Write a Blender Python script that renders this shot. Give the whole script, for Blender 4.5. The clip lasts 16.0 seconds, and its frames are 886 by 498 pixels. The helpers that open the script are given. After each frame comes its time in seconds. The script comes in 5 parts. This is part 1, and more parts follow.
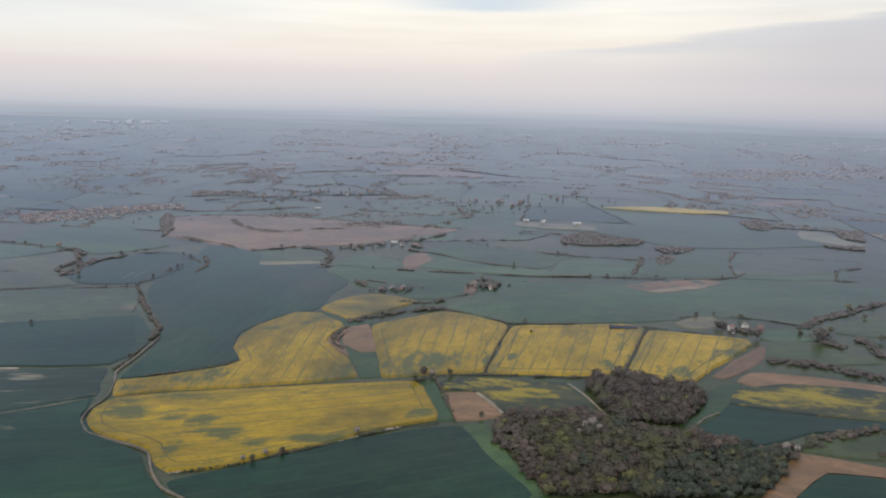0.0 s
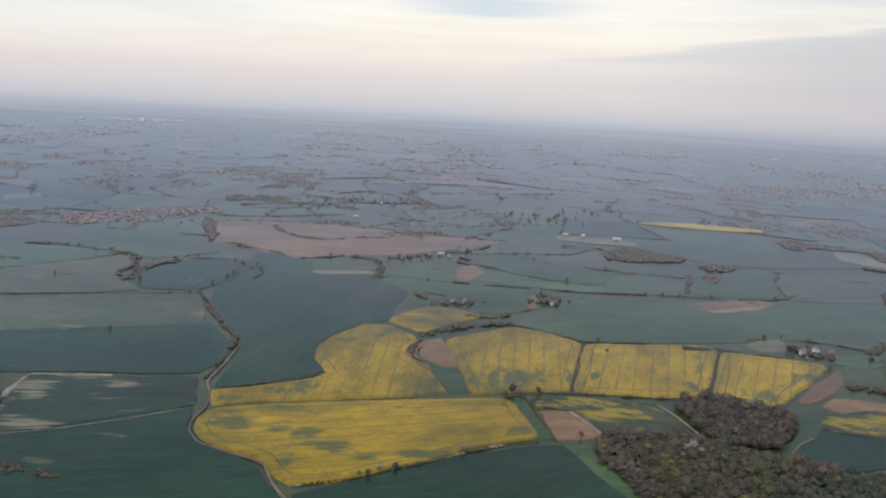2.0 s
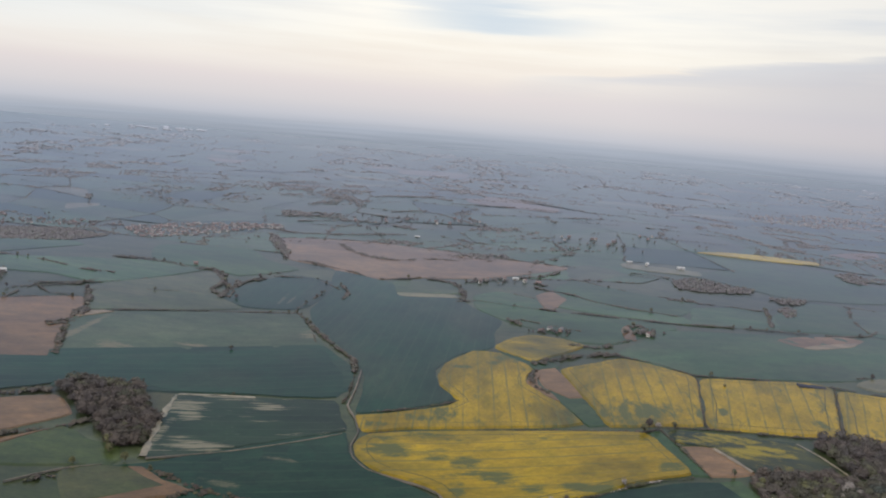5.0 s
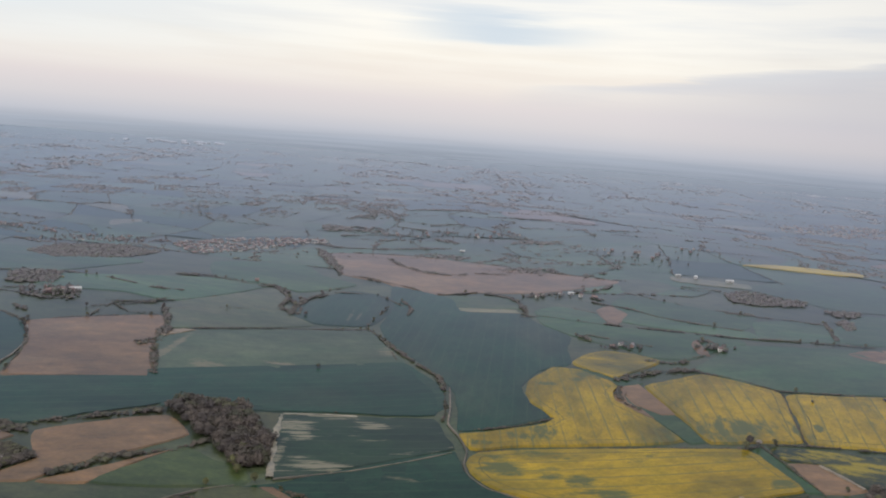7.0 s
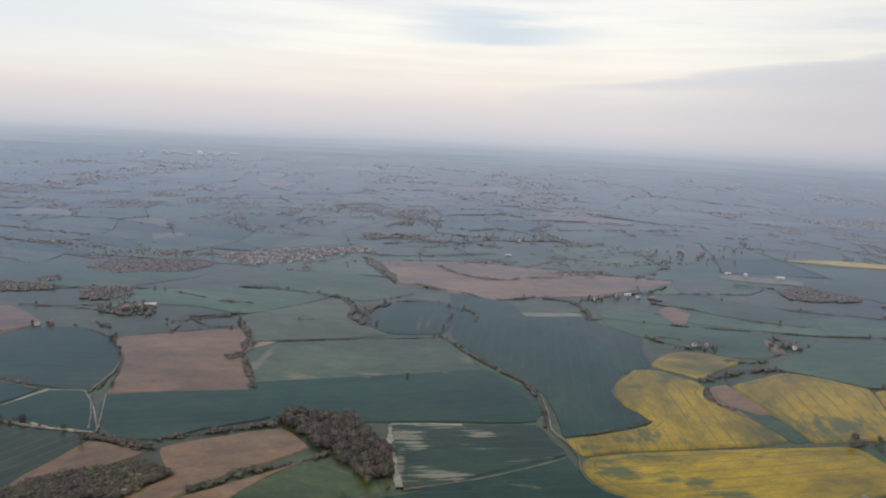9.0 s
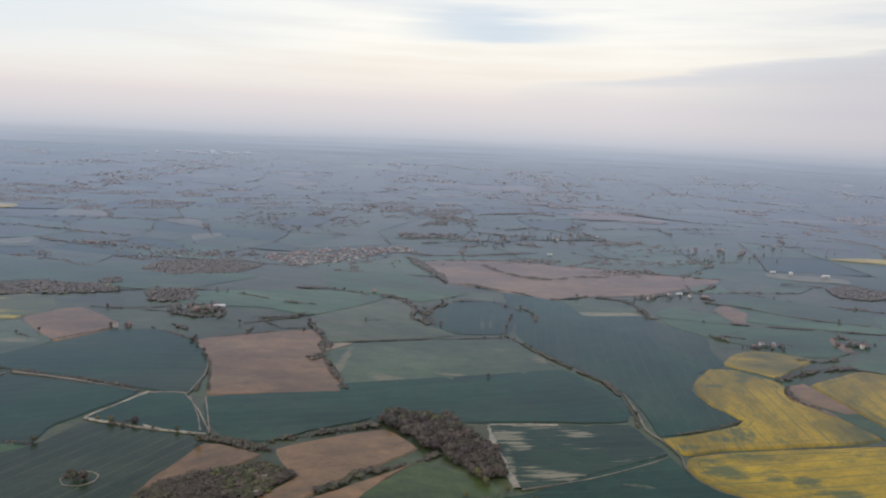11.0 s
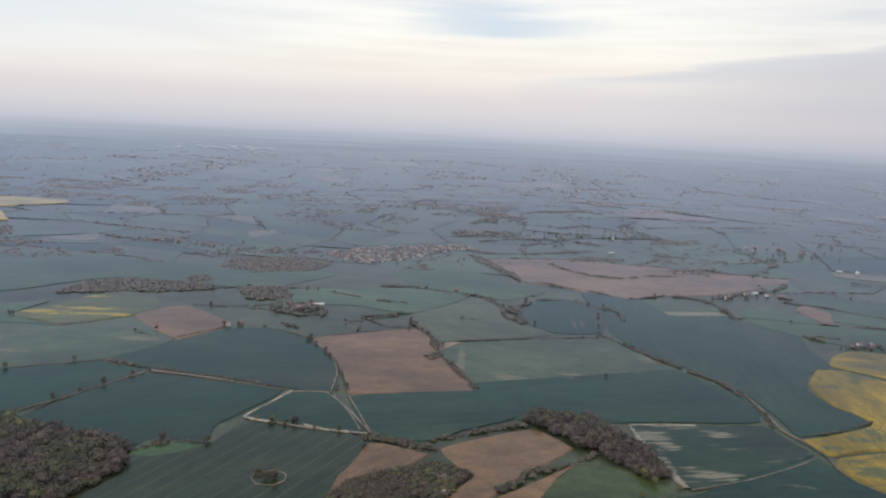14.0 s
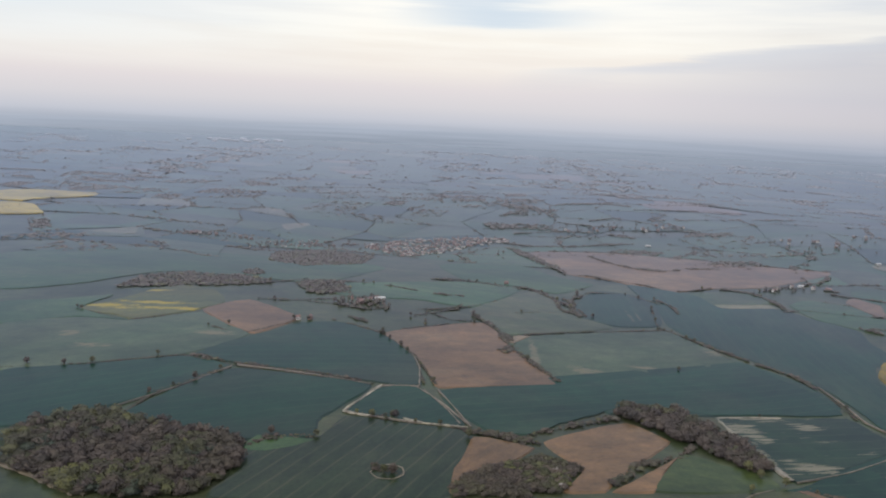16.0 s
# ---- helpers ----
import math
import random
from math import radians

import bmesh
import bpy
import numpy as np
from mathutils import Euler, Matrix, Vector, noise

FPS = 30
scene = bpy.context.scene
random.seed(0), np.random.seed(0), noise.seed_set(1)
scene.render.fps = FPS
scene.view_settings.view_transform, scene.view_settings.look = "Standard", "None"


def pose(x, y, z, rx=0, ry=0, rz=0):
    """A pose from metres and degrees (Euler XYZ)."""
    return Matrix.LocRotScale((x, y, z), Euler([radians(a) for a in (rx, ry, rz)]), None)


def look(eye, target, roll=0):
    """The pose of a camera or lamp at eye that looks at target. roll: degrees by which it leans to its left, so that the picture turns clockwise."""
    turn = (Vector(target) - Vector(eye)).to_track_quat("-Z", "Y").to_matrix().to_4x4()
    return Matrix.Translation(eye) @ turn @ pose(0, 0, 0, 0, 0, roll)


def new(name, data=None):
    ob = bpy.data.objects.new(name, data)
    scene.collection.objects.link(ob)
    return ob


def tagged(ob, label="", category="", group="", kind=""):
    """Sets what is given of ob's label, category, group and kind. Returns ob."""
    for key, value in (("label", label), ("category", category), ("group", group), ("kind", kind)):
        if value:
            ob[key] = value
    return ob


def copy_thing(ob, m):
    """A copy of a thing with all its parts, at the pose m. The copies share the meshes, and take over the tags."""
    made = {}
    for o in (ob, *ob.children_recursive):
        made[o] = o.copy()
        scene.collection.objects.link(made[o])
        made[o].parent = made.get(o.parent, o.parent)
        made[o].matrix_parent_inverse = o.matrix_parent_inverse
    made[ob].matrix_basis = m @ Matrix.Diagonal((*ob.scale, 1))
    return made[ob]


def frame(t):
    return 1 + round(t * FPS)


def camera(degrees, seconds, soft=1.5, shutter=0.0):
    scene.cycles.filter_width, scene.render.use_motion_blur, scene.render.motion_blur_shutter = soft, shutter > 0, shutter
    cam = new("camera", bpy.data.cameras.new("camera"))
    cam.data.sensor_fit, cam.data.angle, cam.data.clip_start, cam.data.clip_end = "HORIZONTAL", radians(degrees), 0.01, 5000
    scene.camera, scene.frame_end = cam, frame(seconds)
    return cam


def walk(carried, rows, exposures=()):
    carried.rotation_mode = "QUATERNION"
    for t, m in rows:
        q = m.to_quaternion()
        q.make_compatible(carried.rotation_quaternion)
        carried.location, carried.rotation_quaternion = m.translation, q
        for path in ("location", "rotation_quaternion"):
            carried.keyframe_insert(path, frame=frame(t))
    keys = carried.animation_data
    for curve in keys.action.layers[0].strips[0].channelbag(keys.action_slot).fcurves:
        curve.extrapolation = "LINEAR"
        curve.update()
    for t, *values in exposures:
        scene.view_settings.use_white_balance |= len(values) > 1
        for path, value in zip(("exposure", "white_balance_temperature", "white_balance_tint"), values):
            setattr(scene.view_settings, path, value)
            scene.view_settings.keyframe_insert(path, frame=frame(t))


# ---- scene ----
cam = camera(62.0, 16.0, 2.0)
PATH = [
    (0, (0.71, 2.71, 214.03), (-13.57, 491.89, 111.60), 1.54),
    (0.5, (-17.68, -0.22, 216.96), (-31.81, 488.92, 114.30), 1.96),
    (1, (-36.21, -3.11, 219.75), (-49.77, 486.06, 117.16), 2.31),
    (1.5, (-54.86, -5.98, 222.37), (-67.13, 483.53, 121.24), 2.75),
    (2, (-73.64, -8.82, 224.80), (-85.86, 481.02, 125.24), 3.12),
    (2.5, (-92.53, -11.62, 227.04), (-104.25, 478.58, 129.22), 3.50),
    (3, (-111.53, -14.40, 229.07), (-122.54, 476.05, 132.44), 3.92),
    (3.5, (-130.63, -17.14, 230.91), (-141.64, 473.45, 134.97), 4.28),
    (4, (-149.83, -19.84, 232.54), (-160.83, 471.20, 138.93), 4.56),
    (6.5, (-246.91, -32.80, 238.00), (-261.30, 459.46, 151.58), 5.07),
    (7, (-266.50, -35.27, 238.65), (-282.81, 457.34, 154.56), 4.43),
    (7.5, (-286.13, -37.70, 239.18), (-303.73, 455.09, 156.45), 3.87),
    (8, (-305.79, -40.08, 239.63), (-324.16, 452.76, 157.39), 3.42),
    (8.5, (-325.47, -42.42, 240.00), (-344.91, 450.30, 157.26), 3.01),
    (9, (-345.17, -44.71, 240.31), (-364.75, 448.04, 157.79), 2.72),
    (11.5, (-443.67, -55.43, 241.51), (-463.83, 436.92, 156.77), 2.48),
    (12, (-463.31, -57.42, 241.74), (-483.84, 434.79, 156.27), 2.52),
    (12.5, (-482.92, -59.35, 241.98), (-503.96, 432.81, 156.33), 2.55),
    (13, (-502.49, -61.23, 242.22), (-523.52, 430.86, 156.13), 2.57),
    (13.5, (-522.01, -63.04, 242.45), (-542.71, 428.94, 155.72), 2.67),
    (14, (-541.46, -64.80, 242.65), (-562.36, 427.09, 155.44), 2.68),
    (14.5, (-560.85, -66.50, 242.81), (-581.56, 425.38, 155.52), 2.68),
    (15, (-580.17, -68.14, 242.89), (-600.27, 423.58, 154.55), 2.73),
    (15.5, (-599.41, -69.72, 242.87), (-619.20, 421.61, 152.28), 2.69),
    (16, (-618.56, -71.24, 242.71), (-637.55, 419.69, 149.80), 2.67),
]
walk(cam, [(t, look(eye, target, roll)) for t, eye, target, roll in PATH], [(0, 0.02, 6490, 11), (8, 0.01, 6430, 11), (16, 0.03, 6330, 11)])

# ---- sky and light ----
SUN_UP, SUN_ROUND = 38.0, -125.0
world = bpy.data.worlds.new("sky")
scene.world = world
world.use_nodes = True


def wire(tree):
    """Short helpers to add and link nodes of a tree."""
    def add(kind, operation="", blend=""):
        node = tree.nodes.new(kind)
        if operation:
            node.operation = operation
        if blend:
            node.data_type, node.blend_type = "RGBA", blend
        return node

    def put(socket, value):
        if isinstance(value, bpy.types.NodeSocket):
            tree.links.new(value, socket)
        else:
            socket.default_value = value

    def calc(op, a, b=0.0, clamp=False):
        node = add("ShaderNodeMath", op)
        node.use_clamp = clamp
        put(node.inputs[0], a), put(node.inputs[1], b)
        return node.outputs[0]

    def mix(fac, a, b, blend="MIX"):
        node = add("ShaderNodeMix", blend=blend)
        put(node.inputs[0], fac), put(node.inputs[6], a), put(node.inputs[7], b)
        return node.outputs[2]

    def ramp(fac, *stops):
        node = add("ShaderNodeValToRGB")
        el = node.color_ramp.elements
        while len(el) < len(stops):
            el.new(0.5)
        for e, (at, c) in zip(el, stops):
            e.position = at
            e.color = (c, c, c, 1) if isinstance(c, float) else (*c, 1)
        put(node.inputs[0], fac)
        return node.outputs[0]

    def grain(where, scale, detail=4.0, rough=0.55, stretch=(1, 1, 1), shift=(0, 0, 0)):
        m = add("ShaderNodeMapping")
        m.inputs["Scale"].default_value, m.inputs["Location"].default_value = stretch, shift
        put(m.inputs[0], where)
        n = add("ShaderNodeTexNoise")
        n.inputs["Scale"].default_value, n.inputs["Detail"].default_value, n.inputs["Roughness"].default_value = scale, detail, rough
        put(n.inputs["Vector"], m.outputs[0])
        return n.outputs[0]
    return add, put, calc, mix, ramp, grain


def build_sky():
    t = world.node_tree
    t.nodes.clear()
    add, put, calc, mix, ramp, grain = wire(t)
    sky = add("ShaderNodeTexSky")
    sky.sky_type, sky.sun_disc = "NISHITA", False
    sky.sun_elevation, sky.sun_rotation = radians(SUN_UP), radians(SUN_ROUND)
    sky.air_density, sky.dust_density = 1.5, 3.0
    clear = mix(1.0, sky.outputs[0], (0.10, 0.10, 0.10, 1), "MULTIPLY")
    way = add("ShaderNodeTexCoord").outputs["Generated"]
    sep = add("ShaderNodeSeparateXYZ")
    put(sep.inputs[0], way)
    up = calc("ADD", calc("MULTIPLY", sep.outputs[2], 2.0), 0.2)
    deck = ramp(up, *SKY_STOPS)
    streak = grain(way, 2.6, 5, 0.55, (1.0, 1.0, 15.0), (0.3, 0.2, 0.0))
    broad = grain(way, 2.0, 3, 0.5, (1.0, 1.0, 11.0), (4.1, 1.7, 0.4))
    high = ramp(sep.outputs[2], (0.03, 0.0), (0.10, 1.0))
    thick = calc("MULTIPLY", ramp(streak, (0.40, 0.0), (0.58, 1.0)), high)
    grey = calc("MULTIPLY", ramp(broad, (0.47, 0.0), (0.72, 1.0)), high)
    lit = mix(calc("MULTIPLY", grey, 0.45), deck, (0.66, 0.71, 0.77, 1))
    lit = mix(calc("MULTIPLY", thick, 0.75), lit, (1.02, 0.99, 0.90, 1))
    west = ramp(calc("MULTIPLY", sep.outputs[0], -1.0), (0.15, 0.0), (0.55, 1.0))
    lit = mix(calc("MULTIPLY", calc("MULTIPLY", west, high), 0.75), lit, (0.75, 0.82, 0.865, 1))
    # a grey bank of cloud to the east, its upper edge rising, and a blue-grey gap to the north
    ragged = calc("MULTIPLY", calc("SUBTRACT", streak, 0.5), 0.05)
    edge = calc("ADD", calc("ADD", 0.050, calc("MULTIPLY", sep.outputs[0], 0.115)), ragged)
    bank = calc("MULTIPLY", ramp(calc("SUBTRACT", edge, sep.outputs[2]), (0.0, 0.0), (0.022, 1.0)), ramp(sep.outputs[0], (0.02, 0.0), (0.42, 1.0)))
    bank = calc("MULTIPLY", bank, ramp(sep.outputs[2], (0.0, 0.0), (0.03, 1.0)))
    lit = mix(calc("MULTIPLY", bank, 0.75), lit, (0.655, 0.65, 0.685, 1))
    rim = ramp(calc("SUBTRACT", edge, sep.outputs[2]), (0.0, 0.0), (0.006, 1.0), (0.012, 1.0), (0.028, 0.0))
    lit = mix(calc("MULTIPLY", calc("MULTIPLY", rim, ramp(sep.outputs[0], (0.02, 0.0), (0.20, 1.0))), 0.5), lit, (0.60, 0.635, 0.71, 1))
    gx, gz = calc("DIVIDE", calc("SUBTRACT", sep.outputs[0], 0.02), 0.17), calc("DIVIDE", calc("SUBTRACT", calc("ADD", sep.outputs[2], calc("MULTIPLY", ragged, 1.6)), 0.125), 0.026)
    gap = calc("SUBTRACT", 1.0, calc("ADD", calc("MULTIPLY", gx, gx), calc("MULTIPLY", gz, gz)), True)
    lit = mix(calc("MULTIPLY", calc("MULTIPLY", gap, gap), 0.8), lit, (0.60, 0.70, 0.79, 1))
    # the deck is thicker towards the east
    east = calc("MULTIPLY", ramp(sep.outputs[0], (0.20, 0.0), (0.65, 1.0)), 0.9)
    lit = mix(east, lit, mix(1.0, lit, (0.77, 0.775, 0.81, 1), "MULTIPLY"))
    # far off land under the haze
    land = calc("MULTIPLY", ramp(sep.outputs[2], (0.0, 1.0), (0.004, 0.0)), 0.22)
    strip = ramp(grain(way, 3.0, 4, 0.6, (1.6, 1.6, 60.0), (2.0, 5.0, 1.0)), (0.40, 0.0), (0.62, 1.0))
    lit = mix(calc("MULTIPLY", land, calc("MULTIPLY", strip, ramp(calc("MULTIPLY", sep.outputs[2], -1.0), (0.015, 0.0), (0.045, 1.0)))), lit, (0.10, 0.14, 0.17, 1))
    veil = mix(0.95, clear, lit)
    bg = add("ShaderNodeBackground")
    put(bg.inputs[0], veil)
    bg.inputs[1].default_value = 1.03
    put(add("ShaderNodeOutputWorld").inputs[0], bg.outputs[0])


# height over the horizon (0.2 is level, 0.02 more for each hundredth) and the colour of the hazy deck there
SKY_STOPS = ((0.080, (0.310, 0.350, 0.420)), (0.112, (0.340, 0.382, 0.452)), (0.138, (0.42, 0.465, 0.54)), (0.166, (0.565, 0.58, 0.63)), (0.205, (0.69, 0.665, 0.675)),
             (0.250, (0.77, 0.715, 0.705)), (0.305, (0.885, 0.815, 0.74)), (0.380, (0.935, 0.88, 0.785)), (0.470, (0.88, 0.885, 0.86)), (0.90, (0.72, 0.77, 0.83)))
build_sky()
sun = new("sun", bpy.data.lights.new("sun", "SUN"))
sun.data.energy, sun.data.angle, sun.data.color = 1.0, radians(14), (1.0, 0.92, 0.80)
sun.matrix_world = look((0, 0, 900), Vector((0, 0, 900)) - 10 * Vector((math.sin(radians(SUN_ROUND)) * math.cos(radians(SUN_UP)), math.cos(radians(SUN_ROUND)) * math.cos(radians(SUN_UP)), math.sin(radians(SUN_UP)))))

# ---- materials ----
# distance haze put into the surfaces: its tints, then its growth and limits
HAZE_TINT, HAZE_TINT_FAR = (0.408, 0.452, 0.600), (0.43, 0.48, 0.575)
LEAF_HAZE, LEAF_HAZE_FAR = (0.475, 0.465, 0.53), (0.675, 0.705, 0.80)
HAZE_REACH, HAZE_MOST, HAZE_MOST_FAR = 0.180, 0.70, 0.91


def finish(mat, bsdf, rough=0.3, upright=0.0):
    """Close a material: its own surface under imitated distance haze, a tinted glossy layer that grows where the land
    is seen at a grazing angle.
    """
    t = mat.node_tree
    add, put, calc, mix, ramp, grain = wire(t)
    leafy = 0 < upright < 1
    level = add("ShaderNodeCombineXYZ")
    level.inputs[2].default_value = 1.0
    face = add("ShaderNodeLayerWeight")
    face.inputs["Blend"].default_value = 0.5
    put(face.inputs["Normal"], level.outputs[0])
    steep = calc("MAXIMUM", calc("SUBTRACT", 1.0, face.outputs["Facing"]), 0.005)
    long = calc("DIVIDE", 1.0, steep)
    slant = calc("MULTIPLY", calc("MAXIMUM", calc("SUBTRACT", long, 0.60 if leafy else 0.70), 0.0), HAZE_REACH * (1.2 if leafy else 1.0))
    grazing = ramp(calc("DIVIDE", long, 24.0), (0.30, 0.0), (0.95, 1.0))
    most = calc("ADD", HAZE_MOST, calc("MULTIPLY", grazing, HAZE_MOST_FAR - HAZE_MOST))
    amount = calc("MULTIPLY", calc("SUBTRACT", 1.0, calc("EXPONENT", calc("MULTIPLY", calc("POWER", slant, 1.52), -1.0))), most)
    haze_layer = add("ShaderNodeBsdfGlossy")
    put(haze_layer.inputs["Color"], mix(grazing, (*(LEAF_HAZE if leafy else HAZE_TINT), 1), (*(LEAF_HAZE_FAR if leafy else HAZE_TINT_FAR), 1))), put(haze_layer.inputs["Roughness"], rough)
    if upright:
        # haze on leaves and roofs: own slope tilted upwards, so sides don't stay dark
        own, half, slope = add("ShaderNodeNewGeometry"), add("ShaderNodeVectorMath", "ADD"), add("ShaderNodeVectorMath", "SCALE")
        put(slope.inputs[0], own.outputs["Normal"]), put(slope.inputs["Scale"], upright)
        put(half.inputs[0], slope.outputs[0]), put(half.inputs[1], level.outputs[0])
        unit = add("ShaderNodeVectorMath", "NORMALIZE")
        put(unit.inputs[0], half.outputs[0]), put(haze_layer.inputs["Normal"], unit.outputs[0])
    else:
        put(haze_layer.inputs["Normal"], level.outputs[0])
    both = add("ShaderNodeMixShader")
    put(both.inputs[0], amount), put(both.inputs[1], bsdf), put(both.inputs[2], haze_layer.outputs[0])
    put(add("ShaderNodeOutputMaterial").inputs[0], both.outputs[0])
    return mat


def material(name):
    mat = bpy.data.materials.new(name)
    mat.use_nodes = True
    mat.node_tree.nodes.clear()
    return (mat, *wire(mat.node_tree))


def place_of(add, put, calc):
    """A coordinate in metres along the thing, shifted by chance from object to object."""
    co, info = add("ShaderNodeTexCoord").outputs["Object"], add("ShaderNodeObjectInfo")
    far = add("ShaderNodeVectorMath", "ADD")
    shift = add("ShaderNodeCombineXYZ")
    put(shift.inputs[2], calc("MULTIPLY", info.outputs["Random"], 900.0))
    put(far.inputs[0], co), put(far.inputs[1], shift.outputs[0])
    return co, far.outputs[0], info.outputs["Random"]


def crop_material(name, lush, thin, bare, patch=0.5, lines=0.0, line_colour=(0.05, 0.07, 0.03), spacing=13.0, streak=3.0, bump=0.4, vary=0.25, spots=(), spot_colour=(0.1, 0.1, 0.1)):
    """A crop: lush growth, thinner growth in drifts along the rows, bare spots, and the wheelings of the sprayer."""
    mat, add, put, calc, mix, ramp, grain = material(name)
    co, where, chance = place_of(add, put, calc)
    drift = grain(where, 0.018, 6, 0.62, (1.0 / streak, 1.0, 1.0))
    fine = grain(where, 0.26, 4, 0.65, (0.35, 1.0, 1.0))
    spot = grain(where, 0.010, 5, 0.6, (0.5, 1.0, 1.0), (37.0, 11.0, 5.0))
    colour = mix(ramp(drift, (1 - patch - 0.06, 0.0), (1 - patch + 0.06, 1.0)), (*lush, 1), (*thin, 1))
    colour = mix(ramp(spot, *(((0.53, 0.0), (0.68, 1.0)) if name == "rape_crop" else ((0.50, 0.0), (0.72, 1.0)))), colour, (*bare, 1))
    colour = mix(calc("MULTIPLY", calc("SUBTRACT", fine, 0.5), 1.6, True), colour, (*thin, 1))
    cloudy = grain(where, 0.012, 5, 0.6, (0.6, 1.0, 1.0), (5.0, 71.0, 13.0))
    colour = mix(1.0, colour, ramp(cloudy, (0.34, 0.55), (0.66, 1.0)), "MULTIPLY")
    mottle = grain(where, 0.085, 5, 0.72, (0.55, 1.0, 1.0), (91.0, 3.0, 29.0))
    colour = mix(1.0, colour, ramp(mottle, (0.32, (0.66, 0.70, 0.72)), (0.68, (1.16, 1.10, 1.06))), "MULTIPLY")
    speck = grain(where, 0.42, 6, 0.8, (0.6, 1.0, 1.0), (17.0, 43.0, 7.0))
    colour = mix(1.0, colour, ramp(speck, (0.34, 0.70), (0.66, 1.0)), "MULTIPLY")
    colour = mix(1.0, colour, (1.16, 1.16, 1.16, 1), "MULTIPLY")
    if spots:
        at = add("ShaderNodeSeparateXYZ")
        put(at.inputs[0], add("ShaderNodeNewGeometry").outputs["Position"])
        most = -0.5 if name == "rape_crop" else (-0.45 if name == "thin_rape_crop" else -1.6)
        for x, y, wide, deep in spots:
            dx, dy = calc("DIVIDE", calc("SUBTRACT", at.outputs[0], x), wide), calc("DIVIDE", calc("SUBTRACT", at.outputs[1], y), deep)
            most = calc("MAXIMUM", most, calc("SUBTRACT", 1.0, calc("ADD", calc("MULTIPLY", dx, dx), calc("MULTIPLY", dy, dy))))
        ragged = calc("MULTIPLY", calc("SUBTRACT", grain(where, *((0.30, 8, 0.7, (0.07, 1.0, 1.0)) if name == "chalky_crop" else ((0.085, 8, 0.72, (0.42, 1.0, 1.0)) if "rape" in name else (0.14, 8, 0.78, (0.4, 1.0, 1.0))))), 0.5), 15.0 if name == "chalky_crop" else 8.0)
        colour = mix(ramp(calc("ADD", most, ragged), (0.0, 0.0), (1.5, 0.9)), colour, (*spot_colour, 1))
    if lines:
        sep = add("ShaderNodeSeparateXYZ")
        put(sep.inputs[0], co)
        wobble = calc("MULTIPLY", grain(co, 0.03, 2), 1.6)
        across = calc("PINGPONG", calc("ADD", sep.outputs[1], wobble), spacing / 2)
        gap = ramp(across, (0.6, 1.0), (1.2, 0.0))
        worn = calc("MULTIPLY", gap, ramp(grain(where, 0.033, 3), (0.35, 0.3), (0.6, 1.0)))
        colour = mix(calc("MULTIPLY", worn, lines), colour, (*line_colour, 1))
    value = calc("ADD", 1.0 - vary / 2, calc("MULTIPLY", chance, vary))
    tone = add("ShaderNodeHueSaturation")
    put(tone.inputs["Value"], value), put(tone.inputs["Color"], colour)
    rough = add("ShaderNodeBump")
    rough.inputs["Strength"].default_value, rough.inputs["Distance"].default_value = bump, 0.6
    put(rough.inputs["Height"], fine)
    skin = add("ShaderNodeBsdfDiffuse")
    put(skin.inputs["Color"], tone.outputs[0]), put(skin.inputs["Normal"], rough.outputs[0])
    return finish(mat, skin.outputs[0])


def foliage_material(name, a, b, c, scale=0.12):
    """Leaves and twigs: each crown has a tone of its own, each clump strays a little from it."""
    mat, add, put, calc, mix, ramp, grain = material(name)
    isle = add("ShaderNodeNewGeometry").outputs["Random Per Island"]
    crown = add("ShaderNodeAttribute")
    crown.attribute_name = "tone"
    chance = calc("FRACT", calc("ADD", add("ShaderNodeObjectInfo").outputs["Random"], crown.outputs["Fac"]))
    co = add("ShaderNodeTexCoord").outputs["Object"]
    big = grain(co, scale * 0.5, 3, 0.6)
    colour = mix(calc("ADD", calc("MULTIPLY", isle, 0.35), calc("MULTIPLY", chance, 0.65)), (*a, 1), (*b, 1))
    colour = mix(ramp(big, (0.46, 0.0), (0.60, 1.0)), colour, (*c, 1))
    tone = add("ShaderNodeHueSaturation")
    put(tone.inputs["Value"], calc("ADD", 0.72, calc("MULTIPLY", chance, 0.56))), put(tone.inputs["Color"], colour)
    # normals bent upwards stand in for light through leaves and lighten dark sides
    own, lean, unit, up = add("ShaderNodeNewGeometry"), add("ShaderNodeVectorMath", "ADD"), add("ShaderNodeVectorMath", "NORMALIZE"), add("ShaderNodeCombineXYZ")
    up.inputs[2].default_value = 2.0
    put(lean.inputs[0], own.outputs["Normal"]), put(lean.inputs[1], up.outputs[0]), put(unit.inputs[0], lean.outputs[0])
    skin = add("ShaderNodeBsdfDiffuse")
    put(skin.inputs["Color"], tone.outputs[0]), put(skin.inputs["Normal"], unit.outputs[0])
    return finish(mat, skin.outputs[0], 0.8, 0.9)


def plain_material(name, colour, other, scale=0.8, rough=0.5):
    mat, add, put, calc, mix, ramp, grain = material(name)
    co, where, chance = place_of(add, put, calc)
    tint = mix(ramp(grain(where, scale, 5, 0.65), (0.35, 0.0), (0.65, 1.0)), (*colour, 1), (*other, 1))
    tone = add("ShaderNodeHueSaturation")
    put(tone.inputs["Value"], calc("ADD", 0.75, calc("MULTIPLY", chance, 0.5))), put(tone.inputs["Color"], tint)
    skin = add("ShaderNodeBsdfPrincipled")
    put(skin.inputs["Base Color"], tone.outputs[0]), put(skin.inputs["Roughness"], rough)
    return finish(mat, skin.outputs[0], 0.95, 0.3)


